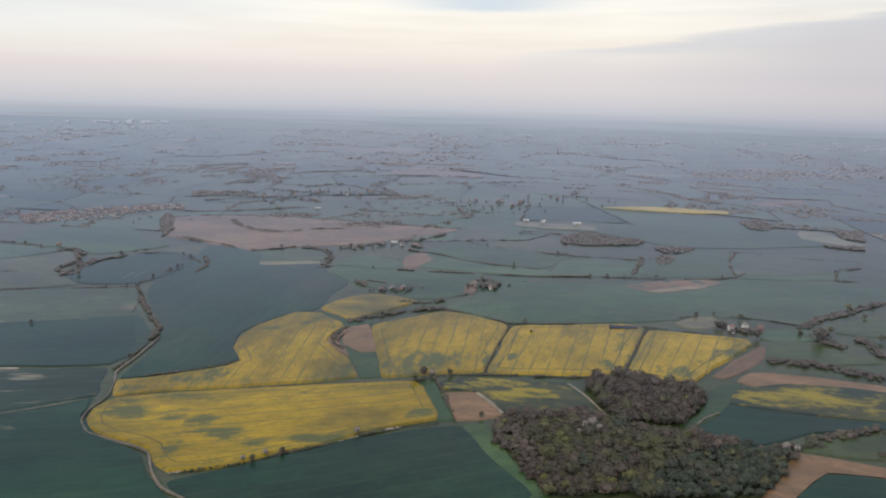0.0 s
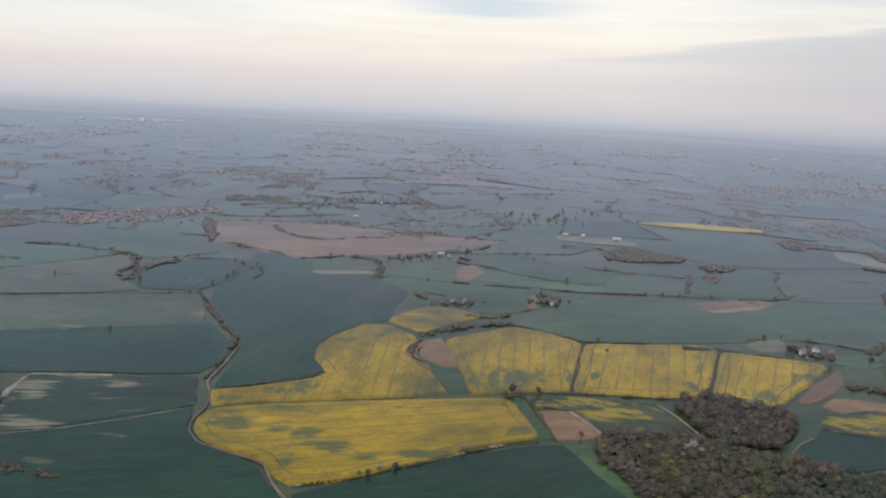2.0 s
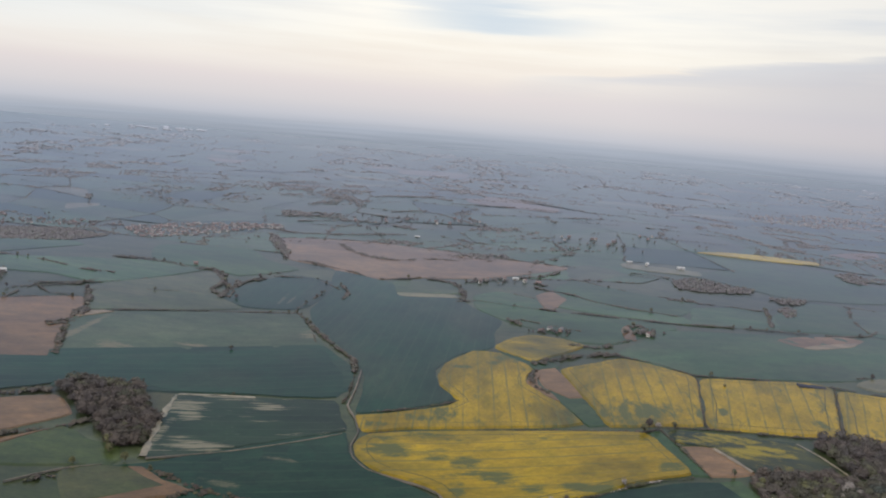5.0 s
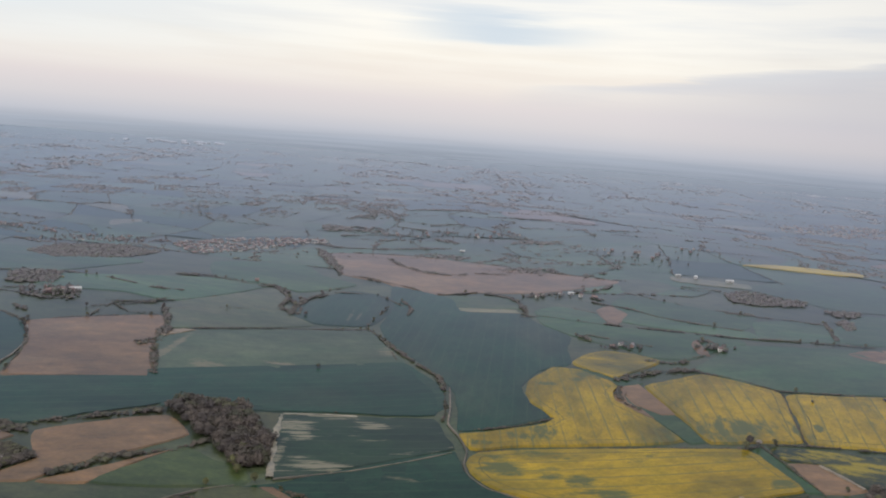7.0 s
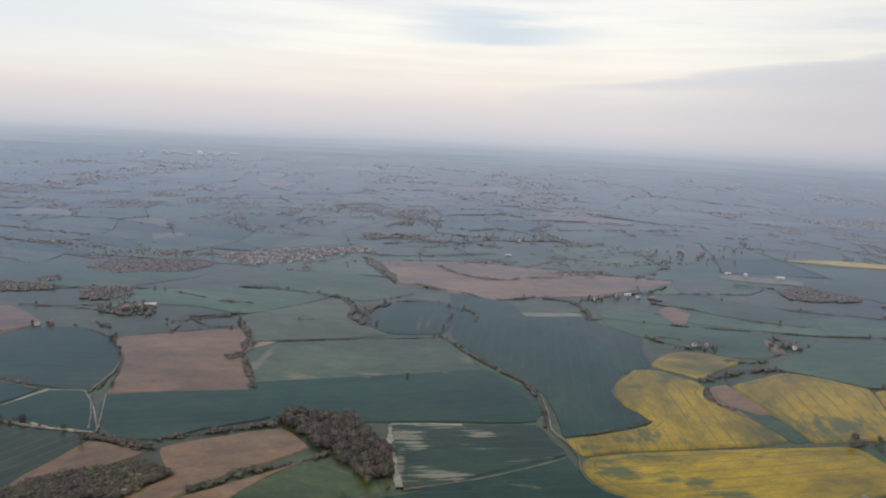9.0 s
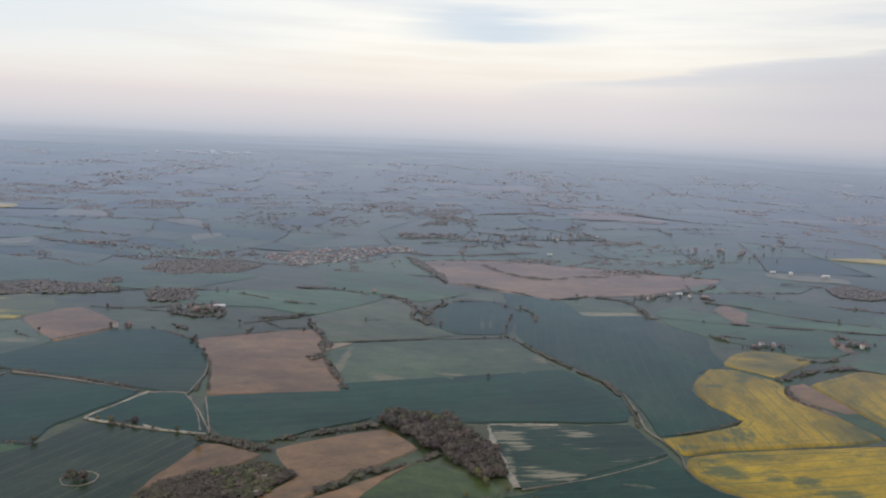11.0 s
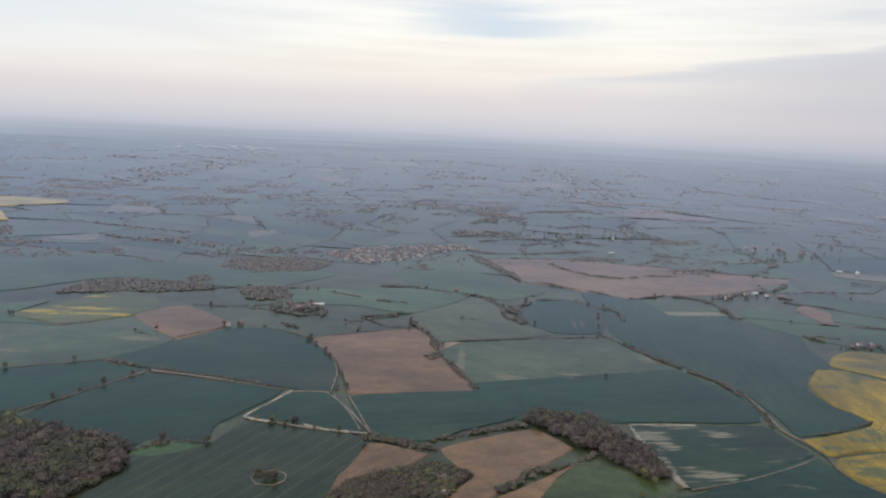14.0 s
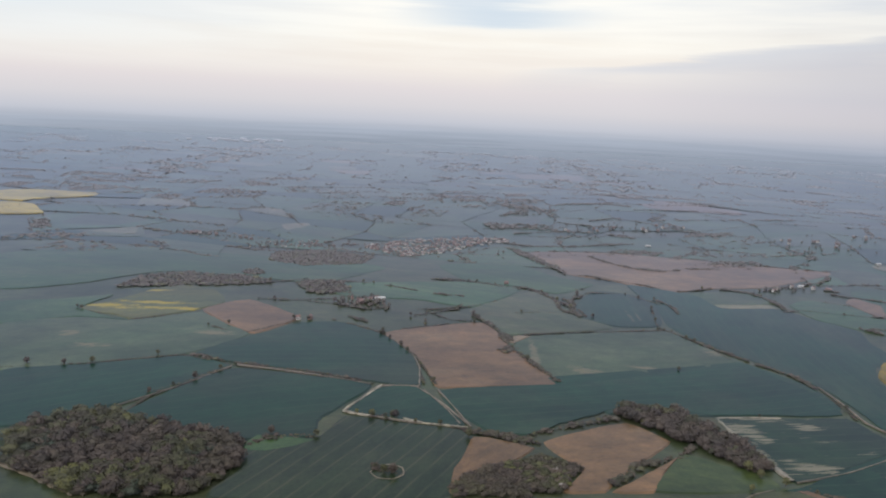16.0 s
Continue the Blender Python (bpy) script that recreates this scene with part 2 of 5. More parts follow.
CROP_LOOKS = {
    "rape": ("rape_crop", (0.425, 0.287, 0.006), (0.30, 0.215, 0.010), (0.120, 0.108, 0.022), 0.46, 0.75, (0.11, 0.11, 0.03), 13.0, 3.0, 0.5, 0.06),
    "rape_thin": ("thin_rape_crop", (0.030, 0.052, 0.020), (0.075, 0.085, 0.024), (0.26, 0.22, 0.03), 0.40, 0.3, (0.05, 0.07, 0.03), 13.0, 4.0),
    # rape colour brightened for far fields, against the haze laid over them
    "rape_dense": ("dense_rape_crop", (0.70, 0.49, 0.006), (0.60, 0.43, 0.008), (0.46, 0.35, 0.012), 0.35, 0.0),
    "rape_green": ("greenish_rape_crop", (0.125, 0.130, 0.034), (0.095, 0.110, 0.036), (0.16, 0.15, 0.04), 0.45, 0.2, (0.08, 0.09, 0.03), 13.0, 4.0),
    "wheat": ("wheat_crop", (0.010, 0.048, 0.022), (0.018, 0.057, 0.027), (0.040, 0.062, 0.034), 0.45, 0.35, (0.040, 0.068, 0.034), 13.0),
    "tram_wheat": ("streaky_crop", (0.026, 0.046, 0.020), (0.038, 0.056, 0.026), (0.060, 0.070, 0.038), 0.5, 0.34, (0.105, 0.095, 0.055), 11.0, 5.0),
    "pasture": ("pasture_turf", (0.054, 0.116, 0.046), (0.076, 0.128, 0.056), (0.10, 0.13, 0.07), 0.5, 0.1, (0.08, 0.11, 0.06), 13.0, 2.0),
    "pasture_worn": ("worn_turf", (0.068, 0.104, 0.054), (0.090, 0.118, 0.066), (0.11, 0.14, 0.075), 0.5, 0.1, (0.10, 0.13, 0.06), 13.0, 3.0),
    "tan": ("tawny_turf", (0.086, 0.112, 0.052), (0.104, 0.118, 0.060), (0.14, 0.135, 0.080), 0.5, 0.1, (0.08, 0.09, 0.05), 13.0, 2.0),
    "grass": ("grass_turf", (0.040, 0.092, 0.029), (0.058, 0.102, 0.036), (0.08, 0.10, 0.045), 0.5, 0.0),
    "meadow": ("meadow_turf", (0.070, 0.100, 0.032), (0.088, 0.110, 0.038), (0.10, 0.10, 0.045), 0.45, 0.0),
    "soil": ("bare_earth", (0.262, 0.158, 0.080), (0.212, 0.132, 0.070), (0.29, 0.196, 0.112), 0.5, 0.35, (0.155, 0.104, 0.068), 6.5, 4.0, 0.5, 0.12),
    "soil_pale": ("pale_earth", (0.36, 0.27, 0.18), (0.30, 0.23, 0.15), (0.20, 0.19, 0.11), 0.5, 0.0),
    "stubble": ("stubble", (0.22, 0.20, 0.12), (0.17, 0.18, 0.10), (0.28, 0.25, 0.16), 0.5, 0.0),
    "chalk": ("chalky_crop", (0.018, 0.049, 0.020), (0.027, 0.056, 0.025), (0.05, 0.068, 0.038), 0.5, 0.3, (0.06, 0.08, 0.045), 13.0, 5.0),
}
SPOT_LOOKS = {"rape_green": (0.36, 0.27, 0.02), "rape": (0.070, 0.085, 0.026), "rape_thin": (0.31, 0.235, 0.010), "chalk": (0.21, 0.19, 0.13), "pasture_worn": (0.165, 0.145, 0.088), "wheat": (0.085, 0.088, 0.052), "soil": (0.40, 0.30, 0.22)}
CROPS = {crop: crop_material(*look_of) for crop, look_of in CROP_LOOKS.items()}
LAND = crop_material("land_turf", (0.058, 0.078, 0.034), (0.080, 0.090, 0.046), (0.08, 0.10, 0.05), 0.5, 0.0, streak=1.0)
TRACK = crop_material("chalk_track", (0.30, 0.25, 0.19), (0.20, 0.172, 0.125), (0.12, 0.118, 0.075), 0.5, 0.0)
CHALK = crop_material("bare_chalk", (0.48, 0.43, 0.34), (0.36, 0.32, 0.24), (0.25, 0.24, 0.16), 0.45, 0.0)
HEDGE = foliage_material("hedge_leaves", (0.036, 0.042, 0.018), (0.064, 0.062, 0.028), (0.072, 0.058, 0.034))
BARE = foliage_material("bare_twigs", (0.060, 0.043, 0.028), (0.098, 0.073, 0.048), (0.068, 0.055, 0.030))
SPRING = foliage_material("spring_leaves", (0.070, 0.076, 0.020), (0.140, 0.136, 0.030), (0.076, 0.074, 0.028))
OLIVE = foliage_material("olive_leaves", (0.048, 0.052, 0.014), (0.088, 0.088, 0.024), (0.068, 0.060, 0.026))
PINE = foliage_material("dark_leaves", (0.022, 0.036, 0.018), (0.044, 0.064, 0.026), (0.040, 0.050, 0.024))
BLOSSOM = foliage_material("white_blossom", (0.42, 0.37, 0.34), (0.24, 0.21, 0.18), (0.32, 0.28, 0.25))
BARK = plain_material("bark", (0.06, 0.045, 0.035), (0.09, 0.07, 0.055), 1.5, 0.9)
BRICK = plain_material("brick_wall", (0.27, 0.15, 0.105), (0.21, 0.125, 0.095), 0.9, 0.85)
RENDER = plain_material("white_wall", (0.82, 0.78, 0.72), (0.66, 0.61, 0.55), 0.5, 0.8)
TILE = plain_material("red_roof_tiles", (0.22, 0.105, 0.07), (0.16, 0.085, 0.065), 1.2, 0.8)
SLATE = plain_material("grey_roof_slates", (0.13, 0.12, 0.12), (0.17, 0.155, 0.15), 1.2, 0.6)
SHEET = plain_material("pale_roof_sheeting", (0.74, 0.74, 0.72), (0.52, 0.52, 0.51), 0.3, 0.5)
GLASS = plain_material("dark_window", (0.03, 0.035, 0.04), (0.05, 0.055, 0.06), 0.5, 0.15)
PLASTIC = crop_material("black_sheeting", (0.010, 0.009, 0.012), (0.016, 0.013, 0.017), (0.02, 0.02, 0.02), 0.5, 0.0)

# ---- the lie of the land ----
# height of each swell of the ground, from west to east and south to north
SWELL_X, SWELL_Y, SWELL = range(-900, 361, 210), range(300, 1921, 270), [5.4, -1.4, 7.6, -0.2, -19.8, -4.3, -0.1, 5.6, -0.4, 10.5, 2.7, -14.0, -1.5, 1.5, 1.2, 4.7, -9.8, -3.7, 8.1, 3.4, 6.2, -5.4, -2.3, -10.3, -5.1, -3.4, -2.8, 11.5, -4.6, -2.3, 7.9, 7.6, -1.6, -0.1, 11.4, -0.5, 9.9, -1.5, -10.9, 10.8, 6.9, 7.1, -1.2, 10.5, 5.7, -7.2, 10.8, 4.8, 2.9]
SWELLS = [(x, y) for x in SWELL_X for y in SWELL_Y]
SX, SY, SH = (np.array(v, float) for v in ([s[0] for s in SWELLS], [s[1] for s in SWELLS], SWELL))


def height(x, y):
    x, y = np.asarray(x, float), np.asarray(y, float)
    return (np.exp(-((x[..., None] - SX) ** 2 + (y[..., None] - SY) ** 2) / (2 * 228.0**2)) * SH).sum(-1)


def lay(x, y, lift=0.0):
    """Places on the land, lift metres above it."""
    x, y = np.asarray(x, float), np.asarray(y, float)
    return np.stack([x, y, height(x, y) + np.asarray(lift, float)], -1)


def mesh_of(name, verts, faces, mats, slots=None, smooth=False):
    me = bpy.data.meshes.new(name)
    me.from_pydata([tuple(v) for v in verts], [], faces)
    for m in mats:
        me.materials.append(m)
    if slots is not None:
        me.polygons.foreach_set("material_index", np.asarray(slots, dtype=np.int32))
    if smooth:
        me.polygons.foreach_set("use_smooth", np.ones(len(me.polygons), dtype=bool))
    me.update()
    return me


def part(name, bm, mat, parent, label=""):
    """Link a bmesh as one mesh object under a thing or a part."""
    me = bpy.data.meshes.new(name)
    bm.to_mesh(me), bm.free()
    me.materials.append(mat)
    ob = new(name, me)
    ob.parent = parent
    return tagged(ob, label)


def build_ground():
    us = np.concatenate([np.linspace(-9000, -1400, 18)[:-1], np.linspace(-1400, 800, 69), np.linspace(800, 8000, 18)[1:]])
    vs = np.concatenate([np.linspace(-3000, 180, 15)[:-1], np.linspace(180, 1560, 47), np.linspace(1560, 3900, 24)[1:], np.linspace(3900, 14000, 20)[1:]])
    u, v = np.meshgrid(us, vs)
    p = lay(u.ravel(), v.ravel(), -0.4)
    n, rows = len(us), len(vs)
    faces = [(j * n + i, j * n + i + 1, j * n + n + i + 1, j * n + n + i) for j in range(rows - 1) for i in range(n - 1)]
    tagged(new("ground", mesh_of("ground", p, faces, [LAND], smooth=True)), "rolling green farmland reaching the hazy horizon", "ground", kind="structure")


build_ground()
FIELD_AREAS = []


def inside(poly, x, y):
    hit = False
    for (ax, ay), (bx, by) in zip(poly, poly[1:] + poly[:1]):
        if (ay > y) != (by > y) and x < (bx - ax) * (y - ay) / (by - ay) + ax:
            hit = not hit
    return hit


def softened(poly, closed=True, step=9.0):
    """A smooth outline through the corners, with points a few metres apart."""
    n, out = len(poly), []
    for i in range(n if closed else n - 1):
        def at(k):
            return Vector(poly[k % n] if closed else poly[min(max(k, 0), n - 1)])
        a, b, c, d = at(i - 1), at(i), at(i + 1), at(i + 2)
        keep = 0.28
        parts = max(1, int((c - b).length / step))
        for k in range(parts):
            s = k / parts
            m0, m1 = (c - a) * keep, (d - b) * keep
            lim = (c - b).length * 0.7
            m0, m1 = (m.normalized() * min(m.length, lim) if m.length else m for m in (m0, m1))
            out.append((2 * s**3 - 3 * s**2 + 1) * b + (s**3 - 2 * s**2 + s) * m0 + (-2 * s**3 + 3 * s**2) * c + (s**3 - s**2) * m1)
    if not closed:
        out.append(Vector(poly[-1]))
    return out


CROP_HEIGHT = {"rape": 1.2, "rape_dense": 1.2, "rape_thin": 0.9, "wheat": 0.4, "tram_wheat": 0.4, "chalk": 0.35}
CROP_LABEL = {"wheat": "dark green young wheat field", "pasture": "pale green pasture field", "grass": "green grass field", "stubble": "pale stubble field",
              "meadow": "bright green meadow", "rape_thin": "thin yellowish rape field", "soil": "bare brown earth field", "pasture_worn": "worn pale green field"}


def field(crop, outline, turn=0, label="", spots=()):
    """A field of one crop: a sheet that follows the land, as high as its crop, with its rows along turn degrees."""
    FIELD_AREAS.append(outline)
    lift = CROP_HEIGHT.get(crop, 0.25) + (0.5 if crop == "soil_pale" else 0.0) + 0.006 * len(FIELD_AREAS)
    cx, cy = np.mean(outline, axis=0)
    bm = bmesh.new()
    edge = softened(outline)
    bm.faces.new([bm.verts.new((p.x + 1.5 * noise.noise((p.x * 0.11, p.y * 0.11, 3)), p.y + 1.5 * noise.noise((p.x * 0.11, p.y * 0.11, 9)), 0)) for p in edge])
    xs, ys = [p.x for p in edge], [p.y for p in edge]
    for lo, hi, way in ((min(xs), max(xs), (1, 0, 0)), (min(ys), max(ys), (0, 1, 0))):
        gap = max(36.0, (hi - lo) / 16)
        for k in range(1, int((hi - lo) / gap) + 1):
            bmesh.ops.bisect_plane(bm, geom=bm.verts[:] + bm.edges[:] + bm.faces[:], plane_co=Vector(way) * (lo + k * gap - 0.3), plane_no=way)
    rim = [e for e in bm.edges if e.is_boundary]
    low = bmesh.ops.extrude_edge_only(bm, edges=rim)["geom"]
    down = {v for v in low if isinstance(v, bmesh.types.BMVert)}
    bmesh.ops.recalc_face_normals(bm, faces=bm.faces[:])
    for v in down:
        # the crop's edge slopes down to the ground
        v.co += (v.co - Vector((cx, cy, 0))).normalized() * 2.4
    m = pose(cx, cy, 0, 0, 0, turn)
    back = m.inverted()
    pts = lay([v.co.x for v in bm.verts], [v.co.y for v in bm.verts], [(-0.6 if v in down else lift) for v in bm.verts])
    for v, p in zip(bm.verts, pts):
        v.co = back @ Vector(p)
    me = bpy.data.meshes.new("field")
    bm.to_mesh(me), bm.free()
    if me.polygons and sum(p.normal.z for p in me.polygons) < 0:
        me.flip_normals()
    me.materials.append(crop_material(*CROP_LOOKS[crop], spots=spots, spot_colour=SPOT_LOOKS[crop]) if spots else CROPS[crop])
    if crop == "rape" and max(p[1] for p in outline) < 780:
        wheelings(outline, 7.0, lift + 0.06)
    ob = new("field", me)
    ob.matrix_world = m
    return tagged(ob, label or CROP_LABEL.get(crop, "field of a green crop"), "field", "fields", "structure")



WHEEL = crop_material("flattened_crop", (0.12, 0.115, 0.03), (0.16, 0.145, 0.03), (0.10, 0.10, 0.03), 0.5, 0.0)


def wheelings(outline, inset, lift=1.75, wide=0.8):
    """The sprayer's wheelings round a crop's headland."""
    pts = softened(outline)
    n = len(pts)
    area = sum(a.x * b.y - b.x * a.y for a, b in zip(pts, pts[1:] + pts[:1]))
    ring = []
    for i, p in enumerate(pts):
        d = (pts[(i + 2) % n] - pts[i - 2]).normalized()
        q = p + Vector((-d.y, d.x)) * (inset if area > 0 else -inset)
        if inside(outline, q.x, q.y) and min((q - o).length for o in pts) > inset * 0.85:
            ring.append(q)
    verts, faces = [], []
    m = len(ring)
    for i, p in enumerate(ring):
        d = (ring[(i + 1) % m] - ring[i - 1]).normalized()
        s = Vector((-d.y, d.x)) * wide / 2
        verts += [lay(p.x + s.x, p.y + s.y, lift), lay(p.x - s.x, p.y - s.y, lift)]
    for i in range(m):
        k = (i + 1) % m
        if (ring[i] - ring[k]).length < 30:
            faces.append((2 * i, 2 * i + 1, 2 * k + 1, 2 * k))
    tagged(new("wheel_track", mesh_of("wheel_track", verts, faces, [WHEEL])), "flattened wheel track round a rape field", "wheel track", "wheel tracks", "structure")


def track(kind, line, wide=0.0):
    """A farm track or a bare chalk edge along a line."""
    wide = wide or (2.2 if kind == "chalk_edge" else 1.1)
    pts = softened(line, False, 3.5)
    rng = random.Random(len(pts))
    verts, faces = [], []
    for i, p in enumerate(pts):
        ahead = (pts[min(i + 1, len(pts) - 1)] - pts[max(i - 1, 0)]).normalized()
        side = Vector((-ahead.y, ahead.x)) * wide / 2 * (rng.uniform(0.25, 1.6) if kind == "chalk_edge" else rng.uniform(0.45, 1.3))
        for q, foot in ((p + side, p + side * 1.6), (p - side, p - side * 1.6)):
            verts += [lay(q.x, q.y, 1.1), lay(foot.x, foot.y, 0.0)]
    for i in range(len(pts) - 1):
        a, b = 4 * i, 4 * i + 4
        faces += [(a, a + 2, b + 2, b), (a + 1, a, b, b + 1), (a + 2, a + 3, b + 3, b + 2)]
    ob = new("farm_track", mesh_of("farm_track", verts, faces, [CHALK if kind == "chalk_edge" else TRACK]))
    return tagged(ob, "bare white chalk at a field's edge" if kind == "chalk_edge" else "pale unpaved farm track between fields", "track", "farm tracks", "structure")


# ---- trees, hedges and woods ----
def leaf_cloud(rng, n, wide, tall, size, spiky=0.0):
    """Leaf clumps filling an uneven crown, as bent four-sided leaves: arrays of corners, a clump a row."""
    way = rng.normal(size=(n, 3))
    way /= np.linalg.norm(way, axis=1)[:, None]
    lobes = rng.normal(size=(5, 3))
    lobes /= np.linalg.norm(lobes, axis=1)[:, None]
    bulge = 0.72 + 0.38 * np.max(way @ lobes.T, axis=1)
    mid = way * (bulge * rng.uniform(0.55, 1.0, n) ** 0.5)[:, None] * (wide / 2, wide / 2, tall / 2)
    a, b = rng.normal(size=(2, n, 3))
    a += way * spiky * 3
    a /= np.linalg.norm(a, axis=1)[:, None]
    b = np.cross(a, b)
    b /= np.linalg.norm(b, axis=1)[:, None]
    s = (size * rng.uniform(0.6, 1.3, n))[:, None]
    thin = 1.0 - 0.7 * spiky
    c = np.cross(a, b) * s * 0.3
    return np.stack([mid - a * s, mid - b * s * thin + c, mid + a * s, mid + b * s * thin + c], 1)


def cards_mesh(name, quads, mat, slots=None, tone=()):
    """A mesh of four-sided leaves. tone: a chance number for each of them, the same all over a crown."""
    v = quads.reshape(-1, 3)
    n = len(quads)
    me = bpy.data.meshes.new(name)
    me.vertices.add(4 * n), me.loops.add(4 * n), me.polygons.add(n)
    me.vertices.foreach_set("co", v.ravel())
    me.loops.foreach_set("vertex_index", np.arange(4 * n, dtype=np.int32))
    me.polygons.foreach_set("loop_start", np.arange(0, 4 * n, 4, dtype=np.int32))
    for m in mat if isinstance(mat, list) else [mat]:
        me.materials.append(m)
    if slots is not None:
        me.polygons.foreach_set("material_index", np.asarray(slots, dtype=np.int32))
    if len(tone):
        me.attributes.new("tone", "FLOAT", "FACE").data.foreach_set("value", np.asarray(tone, dtype=np.float32))
    me.update(calc_edges=True)
    return me


def tones(count, per):
    return np.repeat(rand.uniform(size=count), per)


def crown_of(seed, around, rings, leaves, size, spiky):
    """A lumpy crown: a closed canopy of facets with leaf clumps standing out of it, two units wide."""
    rng = np.random.default_rng(seed)
    lobes = rng.normal(size=(6, 3))
    lobes /= np.linalg.norm(lobes, axis=1)[:, None]
    a = np.arange(around) / around * 2 * math.pi
    e = np.linspace(-0.75 if rings > 2 else 0.0, math.pi / 2, rings + 1)
    ways = np.stack([np.cos(e)[:, None] * np.cos(a), np.cos(e)[:, None] * np.sin(a), np.repeat(np.sin(e)[:, None], around, 1)], -1)
    out = 0.50 + 0.27 * np.max(ways @ lobes.T, axis=-1) + rng.uniform(-0.13, 0.13, ways.shape[:2])
    out[-1] = out[-1].mean()
    p = ways * out[..., None]
    q = np.roll(p, -1, 1)
    skin = np.stack([p[:-1], q[:-1], q[1:], p[1:]], 2).reshape(-1, 4, 3) * (0.84 if leaves > 100 else 1.0)
    crown = np.concatenate([skin, leaf_cloud(rng, leaves, 2.0, 2.0, size, spiky)])
    if rings == 2:
        # a low dome, closed down to the ground
        crown[..., 2] = np.abs(crown[..., 2]) * 1.6 - 0.75
    return crown


CLOUDS = {k: [crown_of(s, *shape) for s in range(6)]
          for k, *shape in (("near", 8, 4, 130, 0.15, 0.1), ("bare", 8, 4, 130, 0.20, 0.6), ("bush", 6, 3, 34, 0.24, 0.2), ("far", 5, 2, 6, 0.36, 0.0), ("dot", 4, 2, 3, 0.42, 0.0))}
PER = {k: len(c[0]) for k, c in CLOUDS.items()}
rand = np.random.default_rng(7)


def crowns(places, wide, tall, kind, mid):
    """Joined crowns at the places (x, y on the plan), each turned and sized by chance."""
    out = []
    for (x, y), w, h in zip(places, wide, tall):
        c = CLOUDS[kind][rand.integers(6)]
        ang = rand.uniform(0, 6.28)
        ca, sa = math.cos(ang), math.sin(ang)
        q = c * (w / 2, w / 2, h / 2)
        q = np.stack([q[..., 0] * ca - q[..., 1] * sa, q[..., 0] * sa + q[..., 1] * ca, q[..., 2]], -1)
        out.append(q + lay(x, y, h * mid))
    return np.concatenate(out)


def along(line, gap, wide):
    """Places along a line, a gap apart, scattered over its width."""
    out = []
    for a, b in zip(line, line[1:]):
        a, b = Vector(a), Vector(b)
        d = (b - a)
        side = Vector((-d.y, d.x)).normalized()
        n = max(1, int(d.length / gap))
        for k in range(n):
            out.append(a + d * ((k + rand.uniform(-0.4, 0.4)) / n) + side * rand.uniform(-0.5, 0.5) * wide)
    return out


TREE_SPOTS = []


def hedge(kind, line, wide=0):
    """A hedge or a belt of scrub and small trees, which nobody could count."""
    far, beyond = min(p[1] for p in line) > 1150, min(p[1] for p in line) > 780
    line = softened(line, False, 18.0)
    line = [(p.x, p.y) for p in line]
    if kind == "thicket":
        gap, w, size = 2.6, wide * 0.62, (1.5, 4.3)
        spots = [p for _ in range(max(2, round(wide / 4.5))) for p in along(line, gap * 1.15, w * 1.1)]
    elif kind == "hedge_low":
        size, spots = (1.0, 1.8), along(line, 1.3, 0.9)
    else:
        size, spots = (1.2, 2.7), along(line, 1.7, 1.2)
    spots = [p for p in spots if kind != "hedge" or noise.noise((p.x * 0.03, p.y * 0.03, 15)) > -0.28] or spots
    swing = np.array([1.0 + 0.9 * noise.noise((p.x * 0.045, p.y * 0.045, 17)) for p in spots])
    s = rand.uniform(*size, len(spots)) * swing * (1.4 if beyond and kind != "thicket" else 1.0)
    q = crowns(spots, s * (1.7 if far else 1.45), s * (0.62 if kind == "thicket" else 0.52) * (0.9 if far else 1.0), "far" if far else "bush", 0.42)
    per = PER["far" if far else "bush"]
    slots = np.repeat(rand.choice(3, len(spots), p=(0.55, 0.3, 0.15) if kind != "thicket" else (0.3, 0.5, 0.2)), per)
    mats = [HEDGE, BARE, OLIVE]
    if kind == "blossom_hedge":
        mats = [HEDGE, BLOSSOM, OLIVE]
        slots = np.repeat(np.where(np.array([noise.noise((p.x * 0.033, p.y * 0.033, 0)) for p in spots]) > 0.22, 1, rand.choice((0, 2), len(spots))), per)
    name = "tree_belt" if kind == "thicket" else "hedge"
    label = {"thicket": "belt of scrub and small bare trees", "blossom_hedge": "field hedge with white blackthorn blossom", "hedge_low": "low dark hedge between crops"}.get(kind, "dark field hedge with scattered bushes")
    tagged(new(name, cards_mesh(name, q, mats, slots, tones(len(spots), per))), label, "hedge", "hedges and belts", "stuff")
    if kind in ("hedge", "blossom_hedge", "thicket") and not far:
        TREE_SPOTS.extend((p, kind) for p in along(line, 16.0, 1.6) if noise.noise((p.x * 0.012, p.y * 0.012, 8)) + rand.uniform(-0.4, 0.4) > 0.27)


